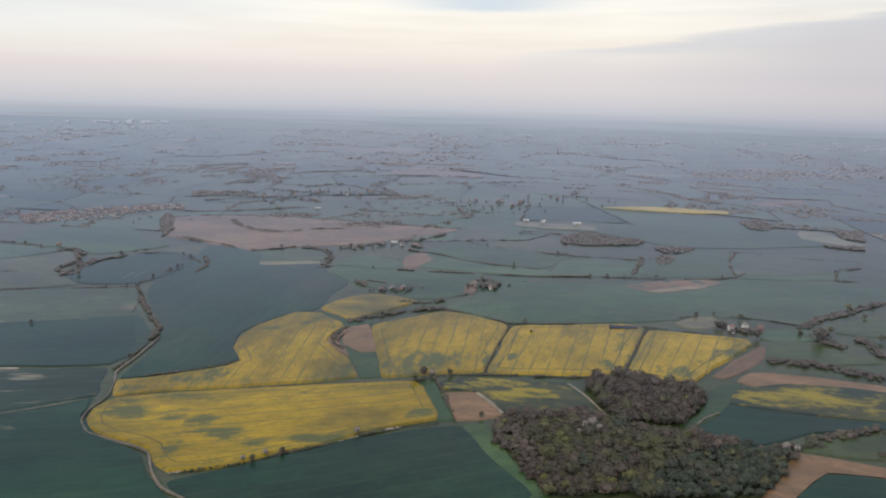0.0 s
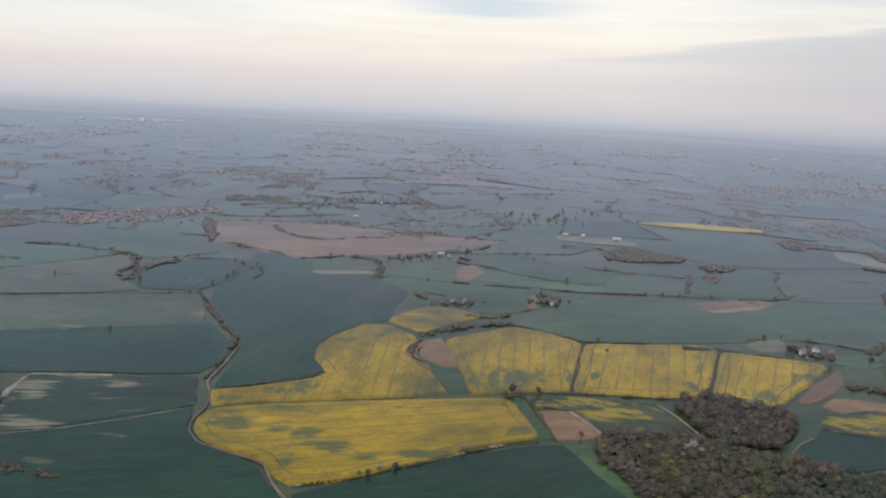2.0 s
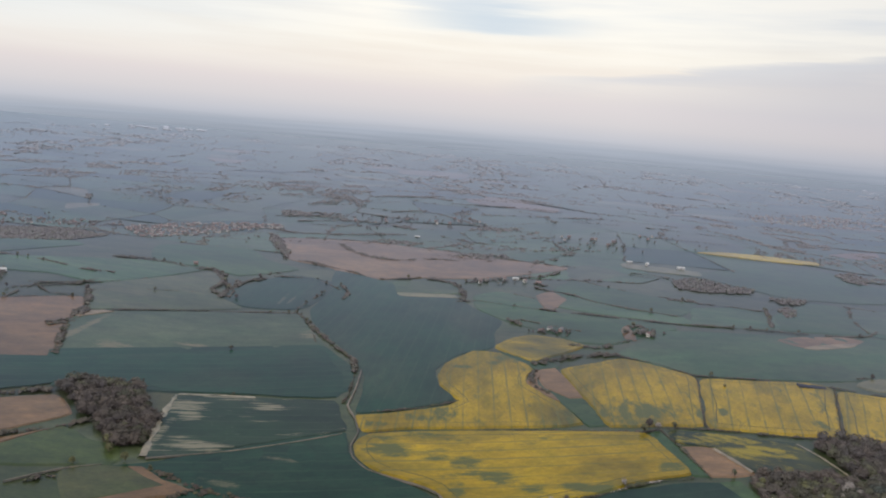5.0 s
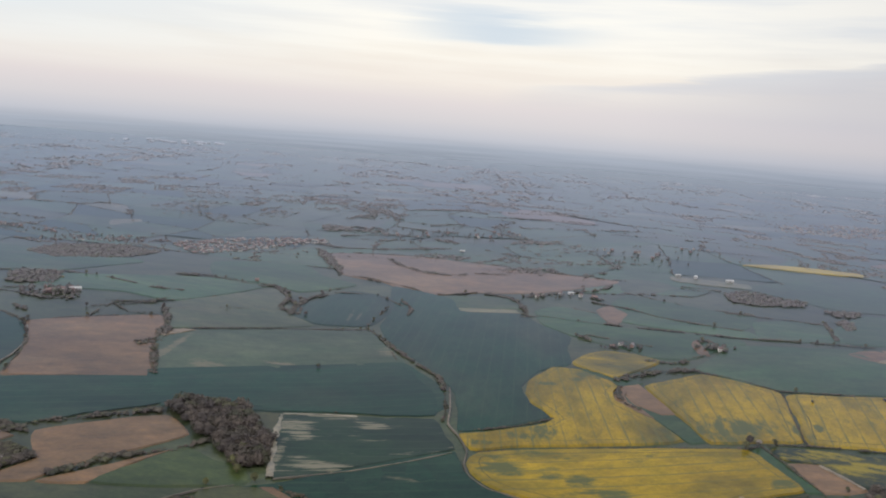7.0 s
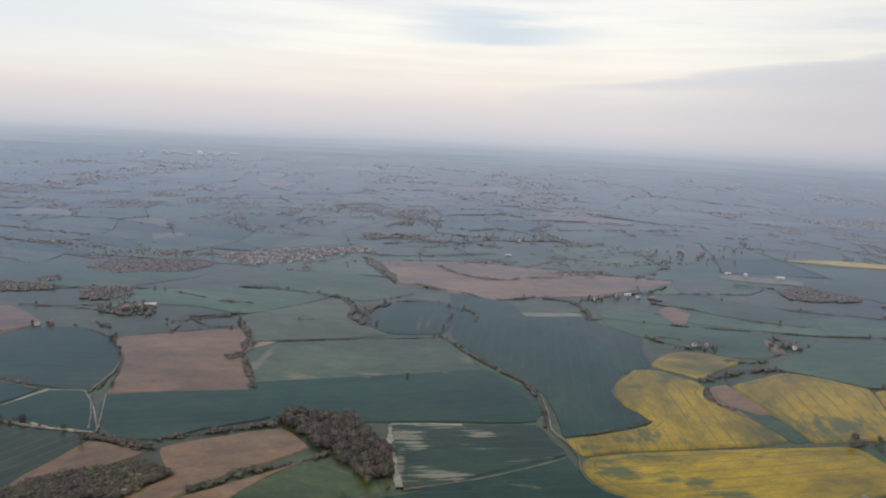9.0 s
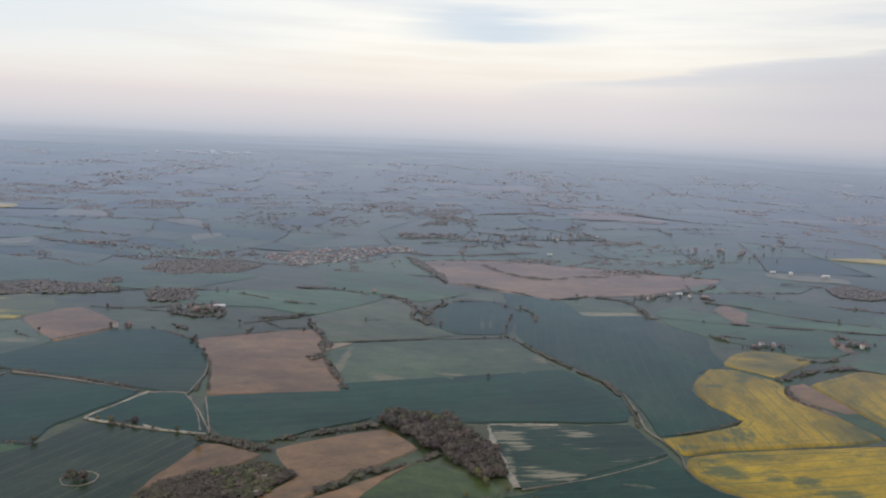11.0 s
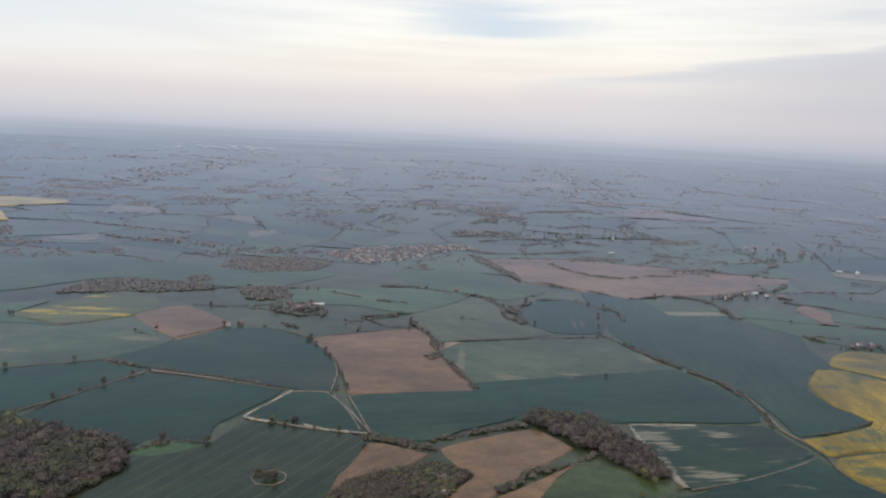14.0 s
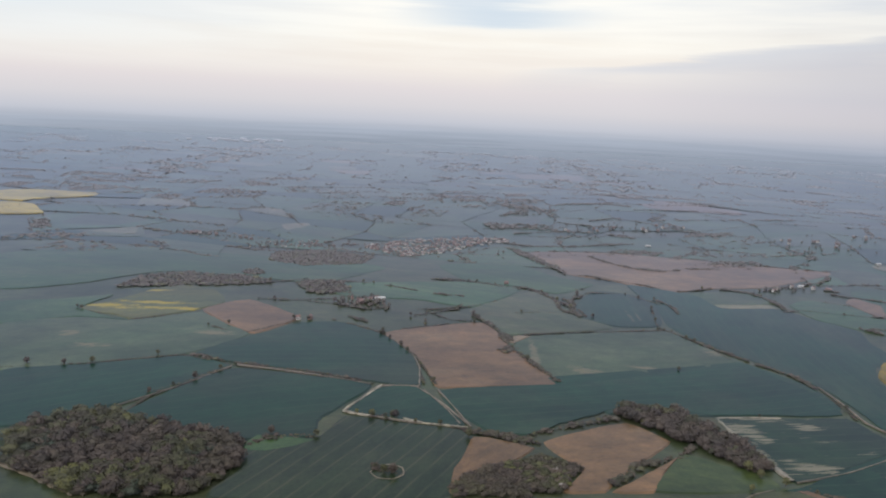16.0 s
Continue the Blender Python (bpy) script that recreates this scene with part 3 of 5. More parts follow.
def wood(kind, outline, label, pines=(), scrub=()):
    """A wood seen from above: crown beside crown, with lower growth between. pines: a dark green stand within it; scrub: low bare growth."""
    xs, ys = zip(*outline)
    step = {"far": 4.6, "bare": 4.3, "spring": 4.6, "bushy": 3.6}[kind]
    spots = [(x + rand.uniform(-0.48, 0.48) * step, y + rand.uniform(-0.48, 0.48) * step) for x in np.arange(min(xs), max(xs), step) for y in np.arange(min(ys), max(ys), step)]
    spots = [p for p in spots if inside(list(outline), p[0] + 5 * noise.noise((p[0] * 0.05, p[1] * 0.05, 1)), p[1] + 5 * noise.noise((p[0] * 0.05, p[1] * 0.05, 5)))]
    w = np.clip(rand.lognormal(1.80, 0.30, len(spots)), 3.0, 10.0) * (1.05 if kind == "far" else 1.0) * (0.8 if kind == "bushy" else 1.0)
    w *= 1.15
    h = w * rand.uniform(0.5, 0.85, len(spots)) * {"bushy": 0.6, "far": 0.4}.get(kind, 1.0)
    cloud = {"far": "far", "bare": "bare", "spring": "near", "bushy": "near"}[kind]
    mats = [BARE, SPRING, OLIVE, PINE, BLOSSOM]
    odds = {"far": (0.6, 0.05, 0.25, 0.1, 0), "bare": (0.80, 0.04, 0.16, 0, 0), "spring": (0.46, 0.12, 0.36, 0.06, 0.0), "bushy": (0.36, 0.10, 0.53, 0, 0.01)}[kind]
    pick = rand.choice(5, len(spots), p=odds)
    for k, p in enumerate(spots):
        drift = noise.noise((p[0] * 0.020, p[1] * 0.020, 6))
        if pines and inside(list(pines), p[0], p[1]):
            pick[k] = 3 if rand.uniform() < 0.8 else 2
            w[k], h[k] = w[k] * 0.62, h[k] * 0.8
        elif scrub and inside(list(scrub), p[0], p[1]):
            pick[k] = 0 if rand.uniform() < 0.85 else 2
            w[k], h[k] = w[k] * 0.72, h[k] * 0.42
        elif kind == "spring" and drift > 0.30:
            pick[k] = 1 if rand.uniform() < 0.3 else 2
        elif kind in ("spring", "bushy") and drift < -0.12:
            pick[k] = 0
    q = crowns(spots, w, h, cloud, 0.6)
    slots, tone = np.repeat(pick, PER[cloud]), tones(len(spots), PER[cloud])
    if kind != "far":
        # lower growth that closes the gaps between the crowns
        low = [(x + step * 0.5 + rand.uniform(-1, 1), y + step * 0.5 + rand.uniform(-1, 1)) for x, y in spots]
        keep = [k for k, p in enumerate(low) if inside(list(outline), *p)]
        u = rand.uniform(0.8, 1.25, len(keep)) * step * 1.5
        q = np.concatenate([q, crowns([low[k] for k in keep], u, u * 0.55, "bush", 0.5)])
        slots = np.concatenate([slots, np.repeat(np.where(pick[keep] == 1, 2, pick[keep]), PER["bush"])])
        tone = np.concatenate([tone, tones(len(keep), PER["bush"])])
    tagged(new("wood", cards_mesh("wood", q, mats, slots, tone)), label, "wood", "woods", "stuff")


def tree(kind, high):
    """A tree: a tapered trunk with limbs, and a crown of many leaf clumps."""
    rng = np.random.default_rng(int(high * 10))
    top = tagged(new("tree"), {"spring": "spreading hedgerow tree in pale spring leaf", "bare": "leafless brown hedgerow tree", "olive": "rounded olive green hedgerow tree", "blossom": "white blossoming hedgerow tree"}[kind], "tree", "hedgerow trees")
    bm = bmesh.new()
    bmesh.ops.create_cone(bm, cap_ends=True, segments=7, radius1=high * 0.035, radius2=high * 0.015, depth=high * 0.6, matrix=pose(0, 0, high * 0.28))
    for k in range(5):
        a = k * 72 + rng.uniform(-20, 20)
        bmesh.ops.create_cone(bm, cap_ends=True, segments=5, radius1=high * 0.014, radius2=high * 0.005, depth=high * 0.42, matrix=pose(0, 0, high * 0.42) @ pose(0, 0, 0, 0, 42, a) @ pose(0, 0, high * 0.2))
    part("trunk", bm, BARK, top)
    c = crown_of(int(high * 10), 12, 6, 160, 0.16 if kind != "bare" else 0.26, 0.75 if kind == "bare" else 0.0) * (high * 0.42, high * 0.42, high * 0.40) + (0, 0, high * 0.62)
    crown = new("crown", cards_mesh("crown", c, {"spring": SPRING, "bare": BARE, "olive": OLIVE, "blossom": BLOSSOM}[kind]))
    crown.parent = top
    return top


# ---- buildings ----
def house(long, deep, eaves, ridge, wall_mat, roof_mat, label, chimney=True, category="house", name="house"):
    """A gabled house: walls with gable ends, an overhanging roof of two slabs, windows, a door and a chimney."""
    top = tagged(new(name), label, category, "village houses" if name == "house" else "farm buildings")
    bm = bmesh.new()
    x, y = long / 2, deep / 2
    v = [bm.verts.new(p) for p in ((-x, -y, -1.5), (x, -y, -1.5), (x, y, -1.5), (-x, y, -1.5), (-x, -y, eaves), (x, -y, eaves), (x, y, eaves), (-x, y, eaves), (-x, 0, ridge), (x, 0, ridge))]
    for f in ((0, 1, 5, 4), (2, 3, 7, 6), (1, 2, 6, 9, 5), (3, 0, 4, 8, 7), (3, 2, 1, 0)):
        bm.faces.new([v[k] for k in f])
    wall = part("wall", bm, wall_mat, top)
    slope = math.degrees(math.atan2(ridge - eaves, y))
    size = math.hypot(ridge - eaves, y) + 0.5
    for side in (1, -1):
        bm = bmesh.new()
        bmesh.ops.create_cube(bm, size=1, matrix=pose(0, side * (y / 2 + 0.15), (ridge + eaves) / 2 - 0.02, -side * slope) @ Matrix.Diagonal((long + 0.7, size, 0.22, 1)))
        part("roof", bm, roof_mat, top)
    if chimney:
        bm = bmesh.new()
        bmesh.ops.create_cube(bm, size=1, matrix=pose(x * 0.6, 0, ridge + 0.3) @ Matrix.Diagonal((0.9, 0.7, 2.0, 1)))
        part("chimney", bm, BRICK, top)
        for k in (-1, 1):
            for z in (1.4, 3.9):
                if z < eaves:
                    bm = bmesh.new()
                    bmesh.ops.create_cube(bm, size=1, matrix=pose(k * x * 0.55, -y - 0.02, z) @ Matrix.Diagonal((1.3, 0.12, 1.2, 1)))
                    part("window", bm, GLASS, top)
        bm = bmesh.new()
        bmesh.ops.create_cube(bm, size=1, matrix=pose(0, -y - 0.02, 1.0) @ Matrix.Diagonal((1.0, 0.12, 2.0, 1)))
        part("door", bm, BARK, top)
    else:
        bm = bmesh.new()
        bmesh.ops.create_cube(bm, size=1, matrix=pose(0, -y - 0.02, eaves * 0.42) @ Matrix.Diagonal((3.0, 0.14, eaves * 0.84, 1)))
        part("barn_door", bm, BARK, top)
    return top


def set_on(ob, x, y, turn):
    p = lay(x, y, 0.2)
    ob.matrix_world = pose(p[0], p[1], p[2], 0, 0, turn)
    return ob


def put_copy(ob, x, y, turn, size=1.0):
    p = lay(x, y, 0.2)
    made = copy_thing(ob, pose(p[0], p[1], p[2], 0, 0, turn))
    made.scale = (size, size, size)
    return made


# ---- fields ----
field('rape', [(-245.6, 492.2), (-212.1, 504.2), (-152.3, 514.7), (-81.6, 523.0), (-32.6, 523.8), (-24.1, 503.3), (-14.2, 464.1), (-40.7, 454.2), (-61.8, 445.0), (-88.3, 429.7), (-113.8, 417.6), (-128.7, 408.6), (-146.5, 400.3), (-168.8, 396.5), (-179.5, 403.5), (-190.8, 421.0), (-203.9, 429.4), (-225.2, 435.7), (-240.7, 446.0), (-249.1, 460.2), (-251.9, 475.8), (-250.0, 486.7)], 12, 'flowering yellow rape field with thin green patches', spots=[(-229.0, 472.3, 23.0, 14.5), (-189.8, 497.3, 26.5, 7.0), (-197.6, 468.1, 13.1, 11.5), (-150.5, 442.8, 19.1, 17.7), (-168.5, 454.6, 14.3, 13.6), (-177.4, 419.6, 6.3, 15.5), (-26.1, 471.4, 10.8, 13.9), (-36.0, 513.7, 11.7, 6.0), (-94.2, 435.8, 30.8, 6.2), (-130.4, 432.2, 14.5, 7.7)])
field('rape', [(-260.2, 523.9), (-240.8, 531.4), (-215.0, 544.9), (-188.5, 558.2), (-177.9, 572.4), (-195.2, 606.9), (-199.1, 633.0), (-193.5, 666.9), (-178.9, 692.3), (-166.2, 711.3), (-139.9, 705.4), (-115.4, 673.5), (-108.9, 659.0), (-116.8, 642.9), (-118.9, 619.8), (-100.1, 587.5), (-88.9, 567.6), (-79.7, 539.1), (-91.9, 533.0), (-154.7, 523.2), (-215.0, 511.3), (-248.9, 499.1)], 90, 'flowering yellow rape field with a curved edge', spots=[(-187.9, 544.9, 16.1, 10.3), (-209.4, 530.3, 23.8, 7.8), (-176.9, 657.8, 10.7, 6.2), (-150.7, 672.4, 12.0, 8.1), (-130.2, 691.2, 14.5, 15.2), (-89.6, 548.5, 4.5, 16.1), (-243.2, 512.3, 10.3, 5.2)])
field('rape', [(-142.6, 728.0), (-128.0, 757.4), (-100.5, 775.8), (-69.3, 763.1), (-48.5, 742.6), (-71.1, 717.1), (-91.6, 699.2), (-108.0, 685.5)], -14, 'small flowering yellow rape field by a thicket')
field('rape', [(-80.7, 661.7), (-51.5, 680.1), (-15.5, 699.2), (18.3, 675.0), (41.1, 650.1), (30.6, 600.4), (17.3, 544.0), (-5.4, 542.3), (-56.6, 536.8), (-64.1, 568.5), (-72.1, 609.1)], 85, 'flowering yellow rape field with a dull patch', spots=[(-33.3, 562.8, 28.3, 29.8), (-6.1, 566.8, 15.6, 16.8), (22.0, 562.2, 6.3, 21.1)])
field('rape', [(48.5, 644.4), (94.2, 644.3), (145.0, 645.5), (161.4, 633.4), (139.3, 580.2), (119.6, 532.6), (80.2, 532.4), (24.2, 541.3), (34.8, 586.5)], 75, 'flowering yellow rape field with dark tramlines', spots=[(114.6, 546.8, 8.6, 9.8), (41.6, 566.8, 4.5, 10.7)])
field('rape', [(165.4, 625.3), (201.8, 616.3), (241.7, 604.4), (241.3, 593.1), (218.9, 568.6), (192.8, 542.0), (164.2, 511.4), (128.6, 529.2), (145.1, 573.6)], 66, 'flowering yellow rape field crossed by tramlines', spots=[(164.7, 532.5, 16.7, 14.6), (215.3, 570.9, 15.4, 11.0), (236.1, 591.4, 4.7, 10.5)])
field('rape_thin', [(-11.6, 529.8), (24.7, 526.4), (78.1, 515.2), (84.1, 505.2), (90.1, 486.5), (96.5, 466.5), (72.4, 469.0), (32.7, 471.5), (15.1, 504.0), (-8.8, 510.3)], -17, 'patchy rape field half green, half yellow', spots=[(16.1, 518.8, 39.4, 11.1), (47.9, 497.5, 27.8, 11.1), (-4.8, 517.0, 12.5, 9.1)])
field('rape_thin', [(201.2, 502.9), (239.7, 511.6), (269.8, 507.5), (300.2, 500.5), (277.5, 458.2), (247.9, 461.3), (198.0, 474.5), (186.0, 481.2)], -10, 'patchy rape field fading into green', spots=[(231.8, 492.7, 43.7, 11.9), (266.1, 483.8, 43.6, 13.3), (208.6, 493.0, 19.6, 9.0)])
field('wheat', [(184.6, 479.5), (197.1, 472.0), (246.8, 458.9), (276.2, 455.8), (271.6, 447.2), (224.2, 440.7), (183.1, 424.3), (159.6, 434.0), (152.2, 444.3), (170.6, 459.7)], -8)
field('soil', [(-9.8, 503.5), (13.8, 503.2), (23.5, 484.1), (31.3, 467.3), (17.2, 462.9), (0.2, 461.9)], -3, 'bare brown earth patch between rape crops')
field('soil', [(-105.2, 658.7), (-87.8, 667.5), (-81.3, 640.2), (-71.9, 595.1), (-83.2, 593.2), (-100.0, 614.1)], -4, 'small bare earth plot')
field('soil', [(188.7, 526.2), (214.6, 555.7), (246.8, 589.2), (249.3, 584.0), (238.1, 560.7), (210.9, 532.7), (194.9, 522.2)], 45, 'bare brown headland strip')
field('soil', [(205.1, 516.4), (220.2, 533.0), (265.7, 524.9), (306.5, 512.3), (301.2, 502.4), (266.6, 509.2), (240.5, 513.6), (214.2, 507.9)], -6, 'long bare brown earth strip')
field('soil', [(203.3, 414.6), (223.0, 408.7), (246.4, 400.2), (241.2, 390.4), (210.4, 394.1), (194.6, 381.0), (181.7, 368.7), (165.8, 368.4), (184.2, 389.4)], -26, 'bare pale brown field corner')
field('wheat', [(210.3, 391.7), (239.9, 388.0), (230.2, 369.9), (183.8, 368.7), (198.2, 382.2)], -11)
field('wheat', [(-163.3, 382.9), (-127.0, 403.1), (-112.3, 411.9), (-87.2, 424.5), (-60.8, 438.0), (-14.4, 451.8), (2.2, 452.1), (21.3, 409.3), (40.0, 368.3), (-143.8, 365.6)], 18, 'dark green young wheat field')
field('grass', [(3.3, 452.1), (17.1, 455.6), (22.2, 441.3), (37.5, 399.2), (52.2, 368.2), (40.9, 368.3), (22.0, 409.2)], 0, 'green grass ride beside the wood')
field('grass', [(-74.6, 534.5), (-87.0, 569.9), (-100.7, 599.8), (-99.1, 608.3), (-82.7, 589.1), (-71.1, 588.4), (-61.1, 538.1)], 0, 'green grass corner between rape fields')
field('grass', [(-138.1, 711.2), (-116.9, 701.5), (-96.0, 690.0), (-82.8, 670.5), (-106.0, 660.4), (-114.9, 677.0)], 0)
field('grass', [(-29.6, 523.6), (-20.1, 529.3), (-11.8, 502.6), (-2.8, 462.0), (-13.0, 462.4), (-22.1, 503.2)], 0, 'green grass margin strip')
field('grass', [(177.7, 500.0), (203.8, 512.5), (192.3, 490.9), (171.7, 462.9), (153.1, 447.3), (144.1, 449.7), (158.8, 462.9)], 0, 'green grass valley between wood and crops')
field('wheat', [(-364.1, 841.0), (-358.8, 917.4), (-372.4, 1056.2), (-285.3, 1008.0), (-266.4, 940.9), (-189.8, 938.7), (-166.2, 890.2), (-134.3, 835.7), (-144.3, 784.8), (-147.5, 726.4), (-181.8, 700.1), (-203.2, 649.6), (-196.8, 602.5), (-184.1, 577.6), (-217.6, 551.9), (-260.4, 531.9), (-262.0, 568.1), (-268.7, 626.8), (-300.7, 696.8), (-348.2, 781.8)], 86, 'large dark green wheat field above the brook')
field('wheat', [(-541.0, 581.5), (-519.8, 596.9), (-418.2, 652.1), (-325.2, 697.6), (-305.6, 672.0), (-286.4, 644.7), (-276.2, 606.7), (-280.6, 569.6), (-335.6, 559.3), (-411.8, 528.9), (-457.9, 521.2), (-496.4, 510.6)], 33, 'dark green wheat field strip')
field('pasture', [(-14.9, 717.6), (25.9, 774.5), (52.6, 817.7), (203.2, 835.4), (322.5, 862.7), (416.3, 865.0), (491.2, 849.8), (447.3, 770.4), (374.5, 714.2), (313.2, 656.7), (279.9, 669.1), (239.7, 673.0), (200.4, 663.3), (146.7, 654.2), (46.8, 659.8)], 7, 'broad pale green field')
field('soil', [(183.8, 807.6), (212.4, 831.7), (286.3, 858.6), (301.4, 844.8), (279.3, 819.6), (238.9, 792.5), (206.4, 775.4), (193.7, 785.0)], 9, 'bare brown patch in a green field')
field('soil_pale', [(200.9, 777.5), (217.1, 791.6), (250.8, 810.2), (284.7, 827.4), (267.8, 804.4), (236.5, 784.7), (211.8, 773.5)], 9, 'pale bare strip in a green field')
field('soil', [(-518.8, 1273.0), (-478.7, 1290.9), (-417.7, 1290.7), (-346.6, 1289.3), (-276.3, 1268.9), (-190.0, 1241.9), (-145.1, 1217.7), (-92.1, 1200.8), (-57.9, 1190.7), (-12.7, 1177.1), (-22.7, 1155.8), (-73.5, 1117.8), (-120.4, 1086.8), (-164.5, 1062.2), (-205.6, 1057.0), (-246.4, 1051.3), (-286.9, 1034.6), (-318.5, 1021.6), (-359.8, 1049.8), (-395.7, 1084.2), (-430.7, 1092.6), (-458.9, 1107.6), (-471.4, 1157.7), (-496.5, 1221.4)], -7, 'large bare brown ploughed field')
field('stubble', [(-271.9, 957.2), (-193.5, 958.6), (-189.0, 941.9), (-267.8, 941.0)], 0, 'pale stubble strip')
field('grass', [(-288.2, 1018.7), (-230.1, 1029.9), (-197.9, 1021.7), (-184.4, 968.3), (-272.8, 960.5)], 0)
field('soil', [(-78.0, 974.3), (-55.7, 1004.3), (-39.0, 964.0), (-54.5, 921.5), (-72.0, 895.8)], 0, 'brown pasture corner beside a hedge')
field('pasture', [(-55.4, 1000.6), (30.2, 953.5), (102.6, 900.0), (98.2, 856.9), (-12.7, 894.7), (-54.3, 918.2), (-38.8, 960.4)], 0)
field('grass', [(-16.1, 1066.7), (64.2, 1035.9), (118.5, 980.2), (112.2, 923.9), (59.2, 940.8), (-3.6, 989.1), (-44.7, 1008.7)], 0)
field('pasture', [(135.8, 967.0), (209.2, 997.0), (240.8, 974.3), (212.6, 876.9), (104.9, 857.2), (118.2, 913.2)], 0)
field('grass', [(243.2, 962.5), (339.8, 1074.8), (387.6, 1058.2), (327.5, 890.0), (224.8, 871.2), (216.1, 877.5)], 0)
field('pasture', [(388.7, 1038.9), (491.0, 1064.6), (515.8, 999.9), (463.0, 899.5), (335.5, 880.2)], 0)
field('grass', [(-160.8, 933.6), (-72.9, 889.4), (74.2, 849.1), (72.7, 829.8), (26.3, 790.4), (-12.9, 753.0), (-57.0, 757.1), (-70.9, 782.5), (-126.5, 834.9), (-160.8, 889.8)], 0)
field('rape_dense', [(255.1, 1358.7), (313.3, 1379.1), (399.6, 1387.7), (490.6, 1388.6), (482.5, 1364.3), (389.4, 1349.8), (317.7, 1351.2)], 2, 'far flowering yellow rape strip')
field('grass', [(101.2, 1211.3), (223.4, 1217.3), (378.9, 1310.9), (498.5, 1310.7), (487.9, 1254.8), (559.8, 1202.4), (577.3, 1143.7), (405.9, 1099.3), (314.1, 1101.8), (216.8, 1178.2)], 0)
field('meadow', [(264.6, 607.5), (293.3, 595.7), (311.5, 576.4), (329.5, 559.9), (291.1, 552.3), (258.4, 556.5), (245.5, 566.0)], 0, 'bright green meadow behind trees')
field('meadow', [(354.7, 663.6), (418.3, 717.6), (368.7, 627.2), (351.2, 627.4), (330.0, 633.5)], 0, 'bright green meadow behind trees')
field('stubble', [(193.9, 648.7), (215.1, 669.6), (235.4, 672.7), (228.8, 643.0), (207.6, 635.4)], 0)
field('pasture', [(255.5, 625.0), (305.8, 640.0), (316.7, 616.0), (277.7, 602.8), (254.5, 609.6)], 0)
field('meadow', [(218.7, 428.5), (266.3, 437.4), (251.5, 409.7), (225.1, 413.2), (208.0, 419.3)], 0)
field('pasture_worn', [(-570.9, 705.1), (-531.9, 728.1), (-463.0, 770.1), (-375.5, 808.6), (-361.7, 782.5), (-329.9, 716.0), (-322.9, 691.4), (-402.0, 650.9), (-462.5, 612.7), (-531.2, 572.4), (-551.8, 628.1), (-570.8, 668.7)], 17, 'pale green field with worn bare patches', spots=[(-500.6, 615.8, 17.0, 13.4), (-440.7, 648.8, 21.4, 6.3), (-548.6, 648.1, 5.1, 62.7), (-341.9, 730.1, 13.3, 14.5)])
field('wheat', [(-636.4, 521.9), (-595.2, 542.4), (-532.3, 567.5), (-461.4, 606.4), (-401.4, 643.8), (-324.1, 685.3), (-302.5, 646.5), (-285.5, 609.7), (-283.9, 559.6), (-354.0, 544.7), (-405.3, 532.4), (-438.9, 535.0), (-476.9, 534.7), (-495.8, 516.3), (-534.7, 482.3), (-569.1, 450.3), (-595.8, 449.3), (-623.1, 482.2)], 24, 'long dark green wheat field')
field('soil', [(-704.8, 668.3), (-663.8, 705.0), (-602.6, 749.6), (-584.5, 717.0), (-569.1, 659.3), (-533.5, 571.6), (-596.3, 544.9), (-640.5, 530.2), (-654.2, 575.7), (-674.1, 620.3)], 18, 'bare reddish brown earth field')
field('tan', [(-615.3, 805.6), (-581.0, 872.7), (-528.7, 957.0), (-495.3, 921.1), (-496.2, 856.6), (-441.2, 805.6), (-488.6, 768.5), (-556.5, 725.7), (-575.4, 714.3), (-597.7, 759.7)], 0, 'pale green pasture beside a hedge')
field('wheat', [(-473.4, 899.1), (-431.4, 1001.2), (-368.0, 986.4), (-360.2, 925.0), (-376.7, 834.6), (-435.4, 813.5), (-480.1, 843.8)], 89, 'dark green field corner with pale marks', spots=[(-407.4, 869.1, 2.7, 33.6), (-396.5, 873.0, 2.1, 28.9)])
field('chalk', [(-405.4, 525.2), (-372.5, 534.0), (-334.9, 539.6), (-283.2, 550.1), (-273.3, 518.9), (-265.4, 496.3), (-313.8, 463.1), (-357.9, 431.4), (-381.7, 417.6), (-389.1, 439.7), (-398.5, 475.3)], 15, 'dark green crop with chalky white headlands', spots=[(-391.0, 507.1, 14.1, 14.2), (-369.9, 531.1, 32.7, 4.6), (-389.6, 444.1, 4.4, 30.0), (-356.5, 443.0, 24.1, 7.9), (-332.5, 523.8, 10.2, 6.8), (-380.6, 490.3, 7.8, 8.2)])
field('meadow', [(-428.7, 516.2), (-406.8, 524.8), (-401.0, 485.0), (-414.1, 494.3)], 0)
field('wheat', [(-378.9, 411.8), (-350.2, 434.0), (-309.7, 463.0), (-264.2, 491.5), (-261.8, 466.3), (-253.1, 441.6), (-247.9, 432.6), (-379.2, 407.0)], 26, 'dark green field below a farm track')
field('wheat', [(-421.6, 393.3), (-386.6, 407.1), (-333.7, 437.8), (-264.8, 486.8), (-256.7, 461.8), (-235.3, 436.4), (-206.0, 421.0), (-194.0, 412.0), (-182.0, 392.0), (-166.0, 374.0), (-150.0, 352.0), (-240.0, 330.0), (-340.0, 340.0), (-352.0, 384.0), (-380.9, 403.2)], 16, 'dark green field with worn streaks', spots=[(-328.4, 398.4, 16.2, 4.1), (-356.0, 389.5, 12.4, 3.9), (-295.6, 439.2, 14.4, 3.2)])
